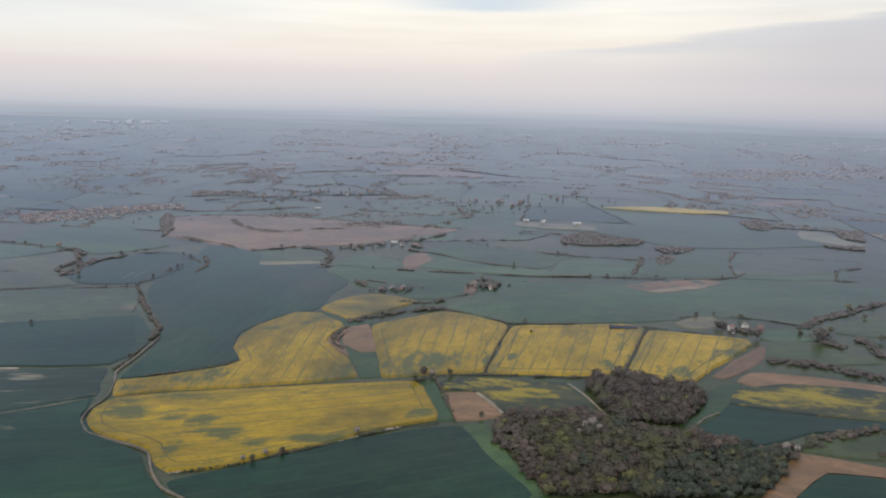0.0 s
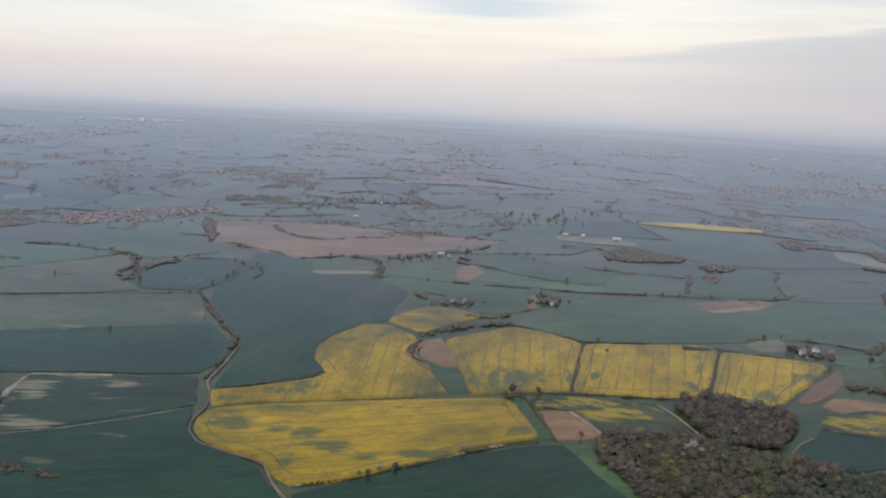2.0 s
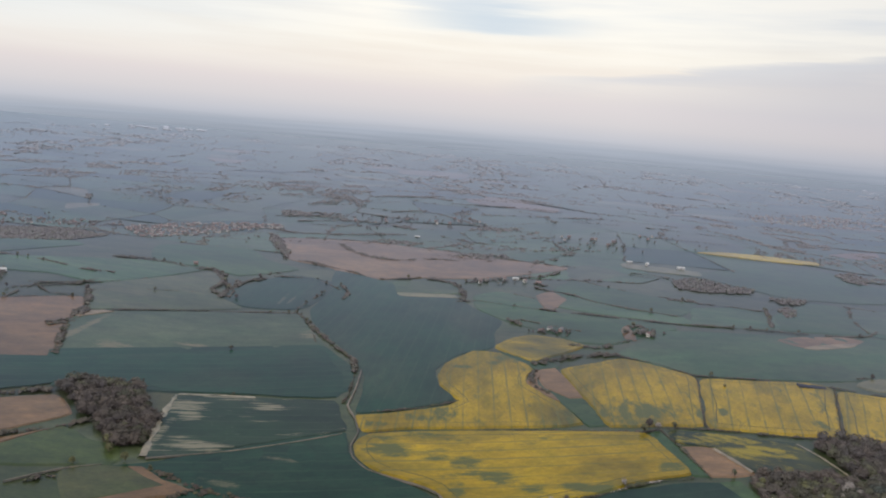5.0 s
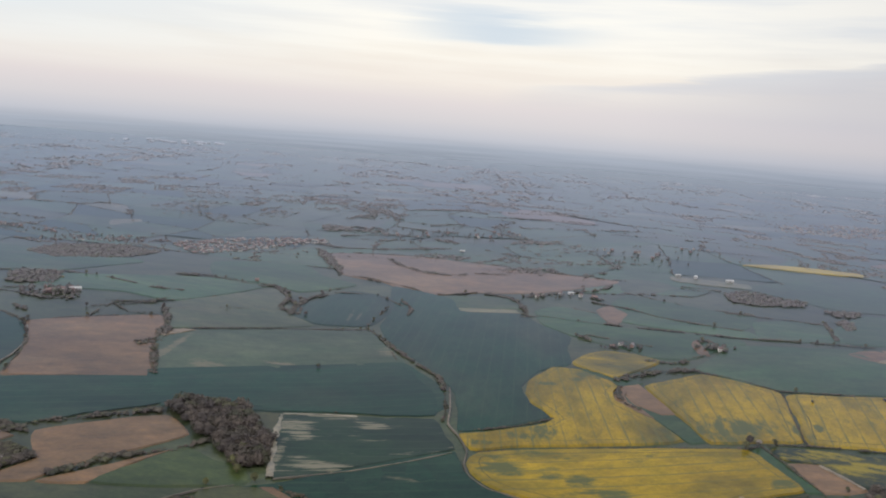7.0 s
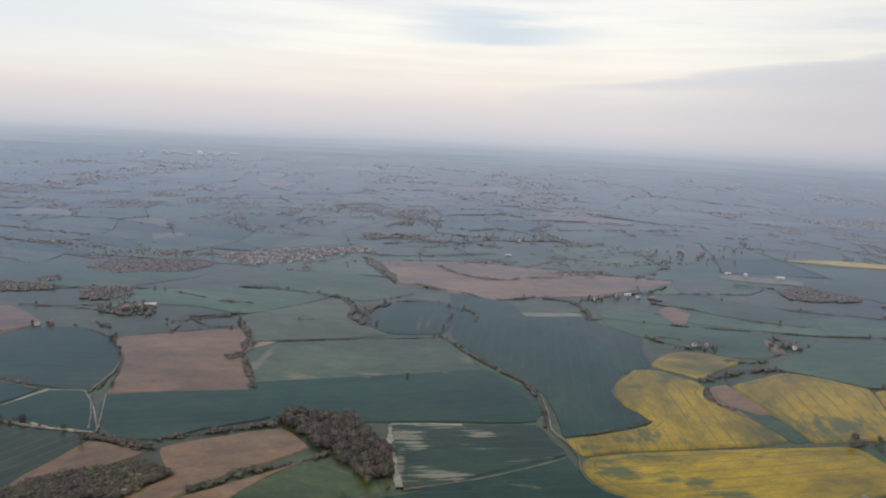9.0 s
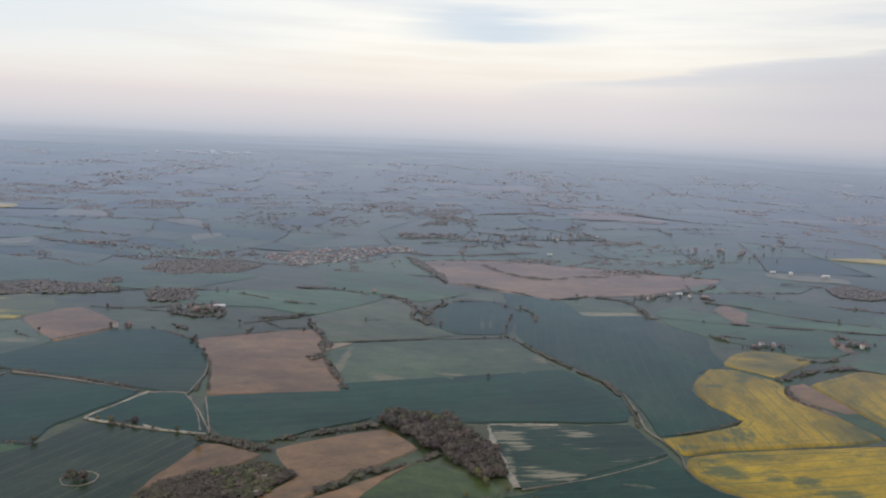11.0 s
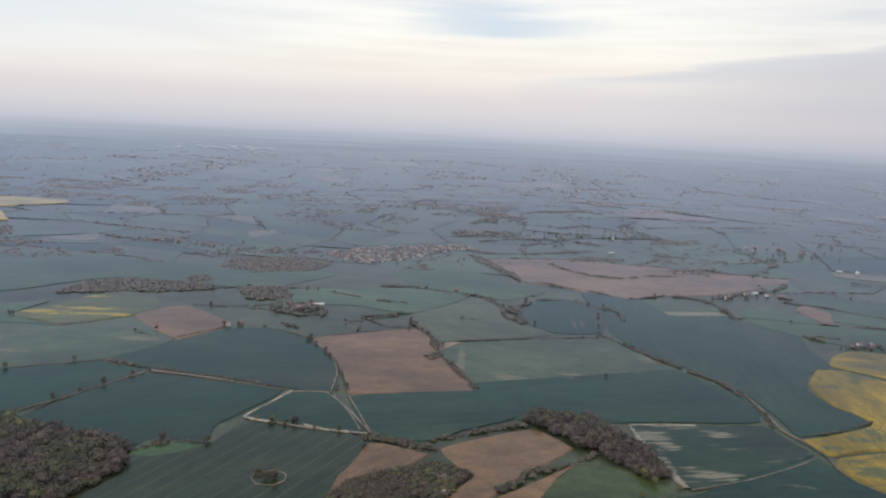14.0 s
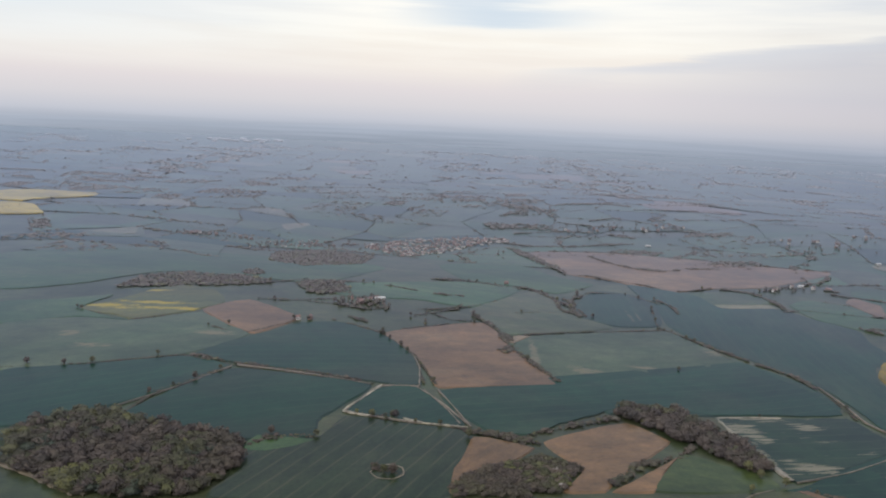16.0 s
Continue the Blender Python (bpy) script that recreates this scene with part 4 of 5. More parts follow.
field('soil', [(-555.9, 439.1), (-516.2, 473.2), (-485.6, 491.9), (-460.0, 464.9), (-482.0, 433.1), (-509.1, 400.4), (-522.7, 375.6), (-550.8, 367.9), (-533.9, 400.1), (-547.9, 422.5)], 21, 'bare brown ploughed field beside a copse')
field('soil', [(-609.0, 435.5), (-588.1, 433.9), (-566.6, 427.0), (-582.4, 402.9), (-604.6, 381.9), (-622.4, 353.4), (-632.4, 351.6), (-621.9, 391.0)], 56, 'bare pale brown field beside a copse')
field('soil', [(-457.3, 439.5), (-474.4, 414.7), (-490.1, 381.5), (-517.2, 375.3), (-486.2, 407.6)], 0, 'narrow bare brown strip')
field('meadow', [(-452.9, 444.4), (-429.6, 432.1), (-406.3, 427.3), (-397.1, 412.7), (-400.8, 402.3), (-487.1, 382.2), (-472.5, 413.5)], 0, 'bright green grass field beside a wood')
field('tram_wheat', [(-717.1, 415.1), (-706.7, 451.6), (-668.3, 448.0), (-619.2, 444.9), (-612.6, 427.0), (-623.1, 375.6), (-629.6, 344.3), (-765.5, 324.0), (-756.9, 360.8), (-764.1, 395.9), (-742.5, 403.6)], 67, 'green field crossed by pale tramlines')
field('wheat', [(-687.4, 516.1), (-656.3, 523.9), (-626.6, 475.0), (-616.3, 451.7), (-660.4, 455.0), (-708.7, 463.1)], 39, 'small triangular green field')
field('wheat', [(-754.1, 693.8), (-703.8, 661.4), (-665.9, 598.4), (-657.0, 531.9), (-687.0, 528.3), (-748.4, 539.8), (-820.6, 553.3), (-867.3, 567.3), (-851.4, 606.0), (-818.2, 646.3), (-797.3, 680.7)], 12, 'dark green rounded wheat field')
field('wheat', [(-821.7, 536.6), (-756.3, 531.0), (-698.0, 520.3), (-715.4, 470.8), (-727.4, 439.4), (-724.2, 413.9), (-770.3, 403.0), (-808.9, 415.1), (-868.3, 431.4), (-854.0, 478.7)], 26, 'dark green wheat field beside a wood')
field('wheat', [(-1012.3, 506.9), (-951.2, 530.2), (-873.1, 561.8), (-828.4, 541.4), (-861.6, 480.1), (-883.8, 449.7), (-926.1, 413.4), (-943.9, 402.3)], 34, 'dark green wheat field')
field('pasture_worn', [(-1095.9, 634.6), (-1031.1, 667.8), (-974.8, 663.1), (-913.8, 700.3), (-870.7, 662.4), (-837.7, 633.3), (-876.6, 570.8), (-953.4, 534.4), (-1016.6, 513.5)], 17, 'pale green field with yellowish streaks', spots=[(-871.7, 631.5, 19.8, 9.6), (-1010.9, 614.8, 12.0, 9.2), (-972.6, 580.4, 20.7, 6.5)])
field('rape_green', [(-1050.9, 701.8), (-1026.2, 741.1), (-1000.9, 799.6), (-973.9, 818.8), (-928.0, 794.7), (-901.1, 744.4), (-916.2, 717.7), (-942.5, 691.3), (-975.4, 670.2), (-997.6, 682.7)], 12, 'thin yellowish green rape field', spots=[(-1002.1, 787.5, 26, 9), (-1027.0, 718.5, 34, 8), (-979.1, 733.6, 40, 7), (-945.6, 711.3, 45, 6), (-1000.1, 704.9, 30, 7)])
field('soil', [(-912.7, 714.2), (-876.7, 759.2), (-812.4, 711.9), (-804.9, 691.6), (-833.7, 639.6), (-871.4, 668.4)], -5, 'bare brown earth field')
field('pasture', [(-1149.8, 717.0), (-1094.7, 735.6), (-1040.9, 762.0), (-1050.4, 703.4), (-977.5, 664.9), (-1039.0, 671.2), (-1099.6, 640.2)], 0)
field('pasture', [(-816.5, 852.8), (-719.9, 914.5), (-627.1, 969.2), (-543.6, 968.3), (-613.8, 822.8), (-681.6, 826.9), (-764.1, 806.2)], 0)
field('grass', [(-666.7, 1110.0), (-555.0, 1179.7), (-486.3, 1082.6), (-429.3, 1043.6), (-493.9, 964.2), (-542.8, 984.3), (-619.1, 982.9)], 0)
field('grass', [(-1319.9, 976.8), (-1194.2, 1069.9), (-999.2, 1094.2), (-809.3, 1070.7), (-749.8, 1029.2), (-820.2, 870.0), (-1031.8, 903.6), (-1106.7, 820.3), (-1190.5, 779.2)], 0, 'broad green field before a village')
field('rape_dense', [(-1765.3, 1658.3), (-1712.6, 1710.1), (-1556.0, 1707.2), (-1533.7, 1656.2), (-1620.6, 1558.4), (-1625.5, 1523.8), (-1682.1, 1530.9)], 0, 'far flowering yellow rape field')
field('rape_dense', [(-1650.0, 1481.8), (-1620.2, 1494.9), (-1571.0, 1476.5), (-1516.8, 1406.8), (-1491.6, 1374.5), (-1560.4, 1344.9)], 0, 'far flowering yellow rape field')
field('stubble', [(-1315.0, 1208.8), (-1263.4, 1298.4), (-1232.3, 1242.8), (-1286.8, 1175.1)], 0)
field('soil', [(-107.6, 653.8), (-114.2, 639.6), (-116.1, 618.0), (-102.2, 594.4), (-92.5, 581.8), (-97.0, 598.2), (-108.0, 617.6), (-107.7, 634.3), (-102.6, 645.2)], 0, 'bare brown headland strip beside rape')
field('stubble', [(-1133.2, 3857.5), (-959.6, 3906.3), (-846.7, 3790.6), (-859.3, 3629.3), (-1038.0, 3672.6)], 0, 'far pale stubble strip')
field('stubble', [(-1465.0, 6071.0), (-1313.2, 6645.5), (-1200.9, 6035.6), (-1348.7, 5556.2)], 0, 'far pale stubble strip')
field('soil', [(-449.1, 2899.5), (-198.0, 2972.2), (-218.3, 2751.1), (-431.6, 2724.2)], 0, 'far bare brown field')
field('soil', [(-183.0, 1852.1), (-78.4, 1857.6), (35.7, 1787.6), (18.6, 1722.6), (-96.0, 1757.2), (-178.4, 1789.9)], 0, 'far bare brown field')
field('stubble', [(-1198.3, 2844.8), (-1098.5, 2852.5), (-1080.5, 2742.0), (-1164.0, 2743.7)], 0, 'far pale stubble strip')
field('stubble', [(564.7, 1243.5), (601.3, 1240.9), (613.1, 1173.8), (625.0, 1152.8), (603.6, 1113.9), (581.7, 1147.4), (542.3, 1185.4)], 0, 'pale stubble field by a wood')
field('soil', [(581.8, 1531.7), (747.5, 1668.1), (721.2, 1596.4), (630.2, 1509.5)], 0, 'far bare brown field')
field('soil', [(6.3, 817.5), (17.3, 835.1), (13.9, 769.8), (2.5, 775.0)], 0, 'small bare brown plot beside a farm')
field('stubble', [(90.8, 1235.5), (215.6, 1216.0), (210.0, 1189.2), (92.1, 1203.3)], 0, 'pale stubble strip beside a farm')
field('pasture', [(-131.2, 985.6), (-83.4, 952.4), (-81.9, 896.5), (-161.4, 931.7), (-164.7, 957.8)], 0)
field('pasture_worn', [(403.7, 1065.5), (489.3, 1029.7), (547.2, 1019.4), (485.9, 947.1), (371.3, 901.6), (341.8, 905.3), (352.3, 953.1), (368.0, 1002.3)], 0)
field('grass', [(-12.1, 1085.4), (59.2, 1039.1), (112.1, 1011.8), (149.6, 1001.4), (98.8, 909.4), (43.7, 933.4), (0.5, 960.7), (-27.9, 996.9), (-50.4, 1012.7)], 0)
field('tan', [(-1231.9, 1221.0), (-1276.9, 1345.8), (-1211.8, 1211.8), (-1289.1, 1173.3), (-1310.3, 1210.9)], 0, 'pale stubble strip before a village')
field('stubble', [(-1033.3, 1508.7), (-970.0, 1557.0), (-942.1, 1495.1), (-1003.2, 1446.8)], 0, 'pale stubble strip before a village')
field('meadow', [(-422.4, 388.5), (-410.7, 398.0), (-388.4, 403.0), (-372.7, 393.8), (-357.0, 387.2), (-375.7, 373.9), (-387.6, 365.5), (-401.8, 356.5)], 0, 'bright green grass field below a wood')
field('soil', [(-388.1, 403.8), (-378.6, 405.0), (-362.4, 394.4), (-339.1, 386.3), (-347.9, 379.2), (-361.3, 372.4), (-368.4, 360.9), (-393.8, 354.2), (-386.9, 364.3), (-375.7, 373.9), (-357.0, 387.2), (-372.7, 393.8)], 30, 'bare reddish earth strip')
field('grass', [(-764.8, 385.8), (-762.2, 409.2), (-735.9, 408.8), (-721.2, 407.6), (-732.7, 395.9), (-749.6, 386.4)], 0, 'green grass corner beside a wood')
field('soil_pale', [(-578.3, 686.5), (-573.2, 700.2), (-560.8, 713.6), (-549.0, 715.1), (-559.4, 700.5), (-569.1, 682.4)], 0, 'small patch of bare pale earth')

# ---- tracks ----
track('track', [(-148.4, 365.4), (-165.6, 376.5), (-178.2, 393.2), (-189.7, 415.1), (-200.8, 422.6), (-222.9, 431.1), (-239.5, 438.5), (-252.0, 454.5), (-255.8, 472.5), (-254.2, 495.4), (-261.3, 521.5), (-270.1, 543.8), (-269.8, 581.0), (-272.0, 631.4)])
track('track', [(-382.5, 416.6), (-335.0, 441.0), (-296.4, 466.3), (-265.3, 488.7)])
track('chalk_edge', [(-404.2, 523.1), (-397.7, 475.5), (-384.9, 418.5)], 3.2)
track('chalk_edge', [(-403.5, 524.5), (-372, 533.5), (-345, 538)], 1.5)
track('track', [(-656.5, 526.5), (-660.4, 575.7), (-673.2, 618.5), (-697.3, 657.5)])
track('track', [(-708.5, 462.1), (-700.4, 489.1), (-689.7, 519.5), (-656.5, 526.5)])
track('track', [(-708.1, 460.0), (-660.1, 451.9), (-616.3, 450.7)])
track('track', [(-652.1, 519.7), (-631.3, 481.8), (-619.4, 455.1)])
track('track', [(-640.3, 522.8), (-619.8, 473.4), (-613.0, 456.7)])
track('track', [(-824.6, 542.0), (-856.0, 483.3), (-880.6, 447.9)])
track('track', [(-821.1, 547.1), (-757.6, 536.5), (-698.2, 521.6)])
track('track', [(-901.2, 348.3), (-863.9, 334.2), (-837.1, 317.2)])
track('track', [(-675.8, 367.3), (-673.3, 375.4), (-664.5, 380.1), (-655.9, 377.0), (-654.3, 368.1), (-660.4, 361.1), (-670.2, 360.9), (-675.8, 367.3)], 0.8)
track('track', [(80.0, 514.1), (90.7, 490.0), (98.3, 462.4)], 1.6)
track('track', [(149.7, 444.3), (162.1, 458.1), (173.2, 465.3)], 1.2)
track('track', [(-660.0, 526.1), (-637.1, 496.2), (-611.2, 452.5)], 1.0)
track('track', [(13.8, 502.2), (23.5, 484.1), (30.6, 468.2)], 2.2)
track('chalk_edge', [(-688.1, 522.4), (-697.0, 497.2), (-706.1, 473.8), (-710.6, 461.7)], 1.7)
track('chalk_edge', [(-710.6, 461.7), (-699.9, 458.3), (-687.5, 456.4)], 1.9)
track('chalk_edge', [(-663.1, 456.2), (-647.1, 451.2), (-630.0, 450.9), (-613.7, 450.5)], 1.8)
track('track', [(-908.7, 348.6), (-888.8, 340.2), (-867.8, 328.9), (-844.0, 317.5)], 2.0)
track('track', [(-445.3, 366.8), (-434.0, 379.4), (-421.4, 391.4), (-403.6, 401.5)], 1.0)

# ---- hedges and belts ----
hedge('hedge', [(-247.0, 495.1), (-152.9, 516.8), (-82.1, 526.2), (-32.8, 526.9), (-20.3, 532.5)])
hedge('hedge', [(-20.4, 535.7), (20.6, 536.1), (79.6, 527.2), (118.9, 524.4), (161.2, 504.7)])
hedge('hedge_low', [(44.7, 649.7), (31.4, 597.5), (19.4, 539.4)])
hedge('hedge_low', [(165.3, 635.0), (140.6, 573.7), (121.6, 527.3)])
hedge('hedge', [(-14.6, 707.3), (18.4, 686.2), (44.0, 656.6), (95.3, 652.7), (166.1, 638.3), (208.6, 622.5), (251.0, 606.4)])
hedge('blossom_hedge', [(-166.9, 391.9), (-127.8, 405.9), (-113.0, 414.7), (-87.7, 426.7), (-61.4, 441.9), (-40.3, 451.0), (-12.8, 458.3)])
hedge('hedge', [(-18.1, 531.3), (-9.6, 497.8), (-1.2, 457.9)])
hedge('hedge', [(-259.9, 530.8), (-216.7, 549.5), (-179.7, 572.4)])
hedge('thicket', [(-107.8, 676.4), (-85.1, 691.0), (-64.2, 702.3), (-39.8, 711.8), (-14.9, 715.5)], 14)
hedge('thicket', [(-107.8, 658.9), (-112.6, 639.4), (-111.8, 619.3), (-96.9, 594.1)], 6)
hedge('thicket', [(-401.1, 1255.1), (-367.3, 1195.6), (-323.2, 1165.5), (-286.2, 1158.2), (-260.3, 1172.2)], 14)
hedge('thicket', [(-248.6, 1181.5), (-222.1, 1181.7), (-195.6, 1181.6)], 6)
hedge('thicket', [(304.8, 643.2), (335.4, 677.2), (367.4, 699.6), (409.2, 738.4), (447.3, 770.4)], 14)
hedge('thicket', [(299.7, 626.1), (306.2, 608.6), (318.4, 590.5)], 16)
hedge('thicket', [(241.5, 557.8), (273.2, 550.8), (293.4, 539.5), (313.2, 524.8)], 18)
hedge('thicket', [(342.5, 619.7), (338.1, 571.0)], 14)
hedge('thicket', [(216.2, 430.5), (244.0, 438.5), (271.6, 447.2)], 12)
hedge('thicket', [(181.8, 420.9), (209.8, 423.4), (227.5, 425.3)], 6)
hedge('thicket', [(234.2, 648.6), (241.0, 632.1), (260.6, 625.4)], 16)
hedge('hedge', [(201.9, 669.1), (241.0, 677.1), (279.9, 669.1), (310.7, 651.0)])
hedge('hedge', [(-758.4, 698.6), (-703.7, 660.4), (-666.5, 605.0), (-642.4, 533.8)])
hedge('thicket', [(-609.2, 780.5), (-577.0, 709.0), (-569.1, 659.3), (-531.2, 572.4)], 9)
hedge('hedge', [(-709.2, 670.9), (-665.5, 708.9), (-603.3, 751.8)])
hedge('hedge', [(-571.5, 711.6), (-487.9, 763.8), (-375.8, 813.7)])
hedge('thicket', [(-531.3, 970.8), (-498.8, 919.4), (-497.5, 865.1), (-465.9, 841.9)], 7)
hedge('thicket', [(-568.3, 448.5), (-548.7, 462.1), (-532.2, 475.3), (-491.6, 500.9)], 9)
hedge('thicket', [(-617.9, 447.7), (-595.0, 443.5), (-575.2, 432.2), (-567.5, 446.7)], 12)
hedge('hedge', [(-684.2, 452.8), (-656.8, 449.6), (-618.4, 448.6)])
hedge('thicket', [(-514.7, 385.4), (-489.1, 420.2), (-468.3, 430.1), (-453.4, 443.2), (-439.3, 464.4)], 10)
hedge('hedge', [(-663.8, 705.0), (-665.5, 779.7), (-618.2, 819.0), (-581.0, 872.7)])
hedge('hedge', [(-876.5, 564.6), (-812.9, 542.3), (-758.6, 533.3), (-696.4, 524.6), (-686.6, 524.3)])
hedge('hedge', [(-869.7, 473.9), (-844.4, 509.0), (-823.7, 543.6)])
hedge('hedge', [(-765.8, 702.9), (-709.2, 670.8), (-669.0, 608.1), (-653.4, 534.2)])
hedge('hedge', [(-880.6, 652.0), (-843.4, 636.7), (-802.1, 691.5)])
hedge('hedge', [(-679.1, 749.9), (-633.7, 798.0), (-624.5, 832.6)])
hedge('hedge', [(-868.3, 769.3), (-807.0, 770.1), (-771.8, 767.2)])
hedge('thicket', [(-553.7, 976.7), (-529.7, 977.9), (-505.6, 949.6)], 10)
hedge('thicket', [(-505.4, 932.3), (-483.0, 890.8), (-476.5, 837.1)], 9)
hedge('thicket', [(-764.1, 395.9), (-751.4, 406.7), (-721.1, 414.4)], 8)
hedge('thicket', [(-686.4, 454.7), (-669.2, 456.3)], 8)
hedge('hedge', [(-708.3, 461.0), (-660.2, 452.9), (-616.3, 448.6)])
hedge('thicket', [(-617.0, 442.4), (-583.3, 443.7), (-559.1, 432.3)], 9)
hedge('hedge', [(-827.0, 541.6), (-862.8, 477.6), (-870.3, 431.1)])
hedge('thicket', [(-675.1, 375.1), (-663.3, 369.5), (-656.3, 373.8)], 9)
hedge('hedge', [(-1018.4, 516.2), (-952.7, 533.0), (-874.8, 566.2)])
hedge('hedge', [(-1050.4, 703.4), (-977.5, 664.9), (-914.7, 702.5)])
hedge('thicket', [(-367.2, 802.4), (-334.6, 740.4), (-312.2, 703.8)], 4)
hedge('thicket', [(-307.6, 695.0), (-285.6, 662.7), (-276.7, 622.2)], 4)
hedge('hedge', [(-276.2, 614.5), (-273.7, 571.3), (-275.0, 547.2)])
hedge('thicket', [(-581.8, 647.6), (-569.8, 665.1), (-579.7, 718.4)], 16)
hedge('hedge', [(-467.9, 850.7), (-477.7, 911.2), (-457.5, 978.9), (-391.4, 994.4), (-346.5, 943.9)])
hedge('hedge', [(-612.6, 780.0), (-550.5, 825.2), (-472.4, 863.8)])
hedge('hedge', [(-364.8, 930.3), (-380.2, 827.6), (-351.6, 773.0), (-330.2, 702.1)])
hedge('hedge', [(-188.2, 922.4), (-161.4, 931.7), (-117.4, 912.1), (-54.6, 890.7), (19.1, 872.4), (85.7, 858.7), (166.5, 860.7), (219.2, 857.2), (287.6, 862.4), (329.4, 883.7), (356.0, 916.2)])
hedge('hedge', [(-131.5, 989.2), (-108.2, 975.7), (-83.6, 955.7)])
hedge('hedge', [(-77.4, 1025.1), (-57.8, 1008.2), (-27.9, 989.6), (0.3, 953.4), (43.2, 926.1), (97.9, 901.9)])
hedge('hedge', [(-15.9, 1096.8), (20.1, 1067.2), (59.2, 1039.1)])
hedge('hedge', [(84.5, 1174.3), (124.7, 1169.6), (153.9, 1159.9)])
hedge('hedge', [(101.9, 1025.1), (146.2, 1004.5), (196.1, 1001.3), (227.2, 985.5), (260.4, 1009.4)])
hedge('thicket', [(111.1, 1003.7), (151.7, 1013.7)], 10)
hedge('thicket', [(245.7, 998.0), (227.4, 942.2), (206.1, 879.6)], 5)
hedge('hedge', [(343.5, 1094.8), (365.1, 1084.1), (393.5, 1070.9), (435.4, 1052.8), (491.2, 1033.8), (554.6, 1024.3)])
hedge('hedge', [(396.4, 1067.8), (364.7, 1001.6), (346.7, 944.1), (337.2, 900.4)])
hedge('hedge', [(481.7, 946.1), (455.5, 888.9), (478.2, 885.1)])
hedge('hedge', [(498.3, 963.7), (530.9, 981.1)])
hedge('thicket', [(-175.4, 1038.9), (-138.5, 1059.4), (-115.8, 1072.4)], 11)
hedge('thicket', [(-92.3, 1082.3), (-60.6, 1098.0), (-28.1, 1140.1)], 9)
hedge('thicket', [(-231.5, 1048.1), (-196.9, 1027.2), (-180.5, 978.0), (-181.2, 931.8)], 12)
hedge('thicket', [(-74.8, 1052.2), (-58.7, 1038.5)], 9)
hedge('hedge', [(-111.6, 843.6), (-78.2, 823.4), (-42.9, 798.7)])
hedge('thicket', [(-124.7, 844.2), (-109.4, 816.6)], 6)
hedge('hedge', [(-12.7, 756.0), (11.5, 772.4), (27.8, 790.2)])
hedge('thicket', [(20.3, 829.2), (30.5, 835.5), (36.0, 818.0)], 12)
hedge('thicket', [(-62.2, 742.2), (-33.1, 736.4), (-15.8, 746.9)], 8)
hedge('hedge', [(-672.6, 968.3), (-621.5, 977.9), (-549.7, 963.6), (-531.7, 986.0)])
hedge('thicket', [(-480.2, 867.0), (-476.2, 905.8), (-486.7, 936.6)], 8)
hedge('hedge', [(-464.1, 946.8), (-454.3, 969.2), (-460.1, 1005.6), (-433.2, 1015.1)])
hedge('thicket', [(-350.6, 971.3), (-338.2, 946.8), (-334.1, 915.4), (-337.5, 896.2)], 6)
hedge('hedge', [(-467.2, 1104.4), (-414.2, 1098.1), (-386.8, 1079.2), (-343.8, 1054.1), (-310.7, 1026.7), (-262.8, 1042.0), (-246.3, 1054.8)])
hedge('thicket', [(-415.8, 1089.6), (-395.0, 1076.8)], 5)
hedge('hedge', [(-519.9, 1278.8), (-479.6, 1296.3), (-418.3, 1295.8), (-346.9, 1294.3), (-276.2, 1273.7), (-189.5, 1246.5), (-91.3, 1205.1), (-12.7, 1177.1)])
hedge('hedge', [(-909.6, 848.2), (-873.0, 859.8), (-840.3, 880.9)])
hedge('hedge', [(-795.7, 892.8), (-740.6, 888.2), (-685.0, 873.8)])
hedge('hedge', [(-655.6, 983.2), (-625.7, 989.1), (-559.5, 970.6), (-544.3, 960.1)])
hedge('hedge', [(-823.1, 774.0), (-777.8, 790.8)])
hedge('thicket', [(-767.5, 762.8), (-736.2, 756.4), (-709.9, 771.3)], 9)
hedge('hedge', [(-678.4, 778.8), (-654.5, 789.1), (-626.2, 799.6)])
hedge('thicket', [(-750.6, 719.6), (-725.7, 705.2)], 9)
hedge('hedge', [(-669.4, 775.1), (-635.8, 747.0), (-609.1, 756.3)])
hedge('thicket', [(-664.8, 864.3), (-623.8, 872.9)], 7)
hedge('thicket', [(-575.2, 1523.9), (-518.7, 1534.8), (-446.6, 1537.7)], 10)
hedge('thicket', [(-531.2, 1472.9), (-440.8, 1488.6), (-344.7, 1478.0), (-302.7, 1438.7)], 9)
hedge('thicket', [(-558.5, 1386.6), (-508.6, 1345.3), (-423.8, 1343.7), (-350.7, 1367.3), (-296.6, 1377.8)], 12)
hedge('thicket', [(-308.9, 1466.8), (-285.4, 1430.4)], 20)
hedge('thicket', [(-230.7, 1384.4), (-169.5, 1340.9), (-70.6, 1303.8)], 8)
hedge('thicket', [(-351.2, 1613.8), (-284.5, 1644.6), (-218.9, 1591.8), (-149.4, 1509.3), (-33.7, 1454.8)], 10)
hedge('thicket', [(-427.6, 1590.4), (-348.1, 1550.9), (-284.9, 1550.0)], 8)
hedge('thicket', [(-392.4, 1813.9), (-283.7, 1830.4), (-221.2, 1797.5)], 25)
hedge('thicket', [(-223.3, 1757.7), (-51.3, 1757.3), (42.8, 1731.3)], 9)
hedge('thicket', [(-868.2, 566.5), (-821.0, 551.0), (-757.0, 541.0), (-706.0, 528.0)], 5)
hedge('thicket', [(-378.1, 407.5), (-363.5, 400.1), (-349.3, 392.9), (-329.8, 388.7)], 6)
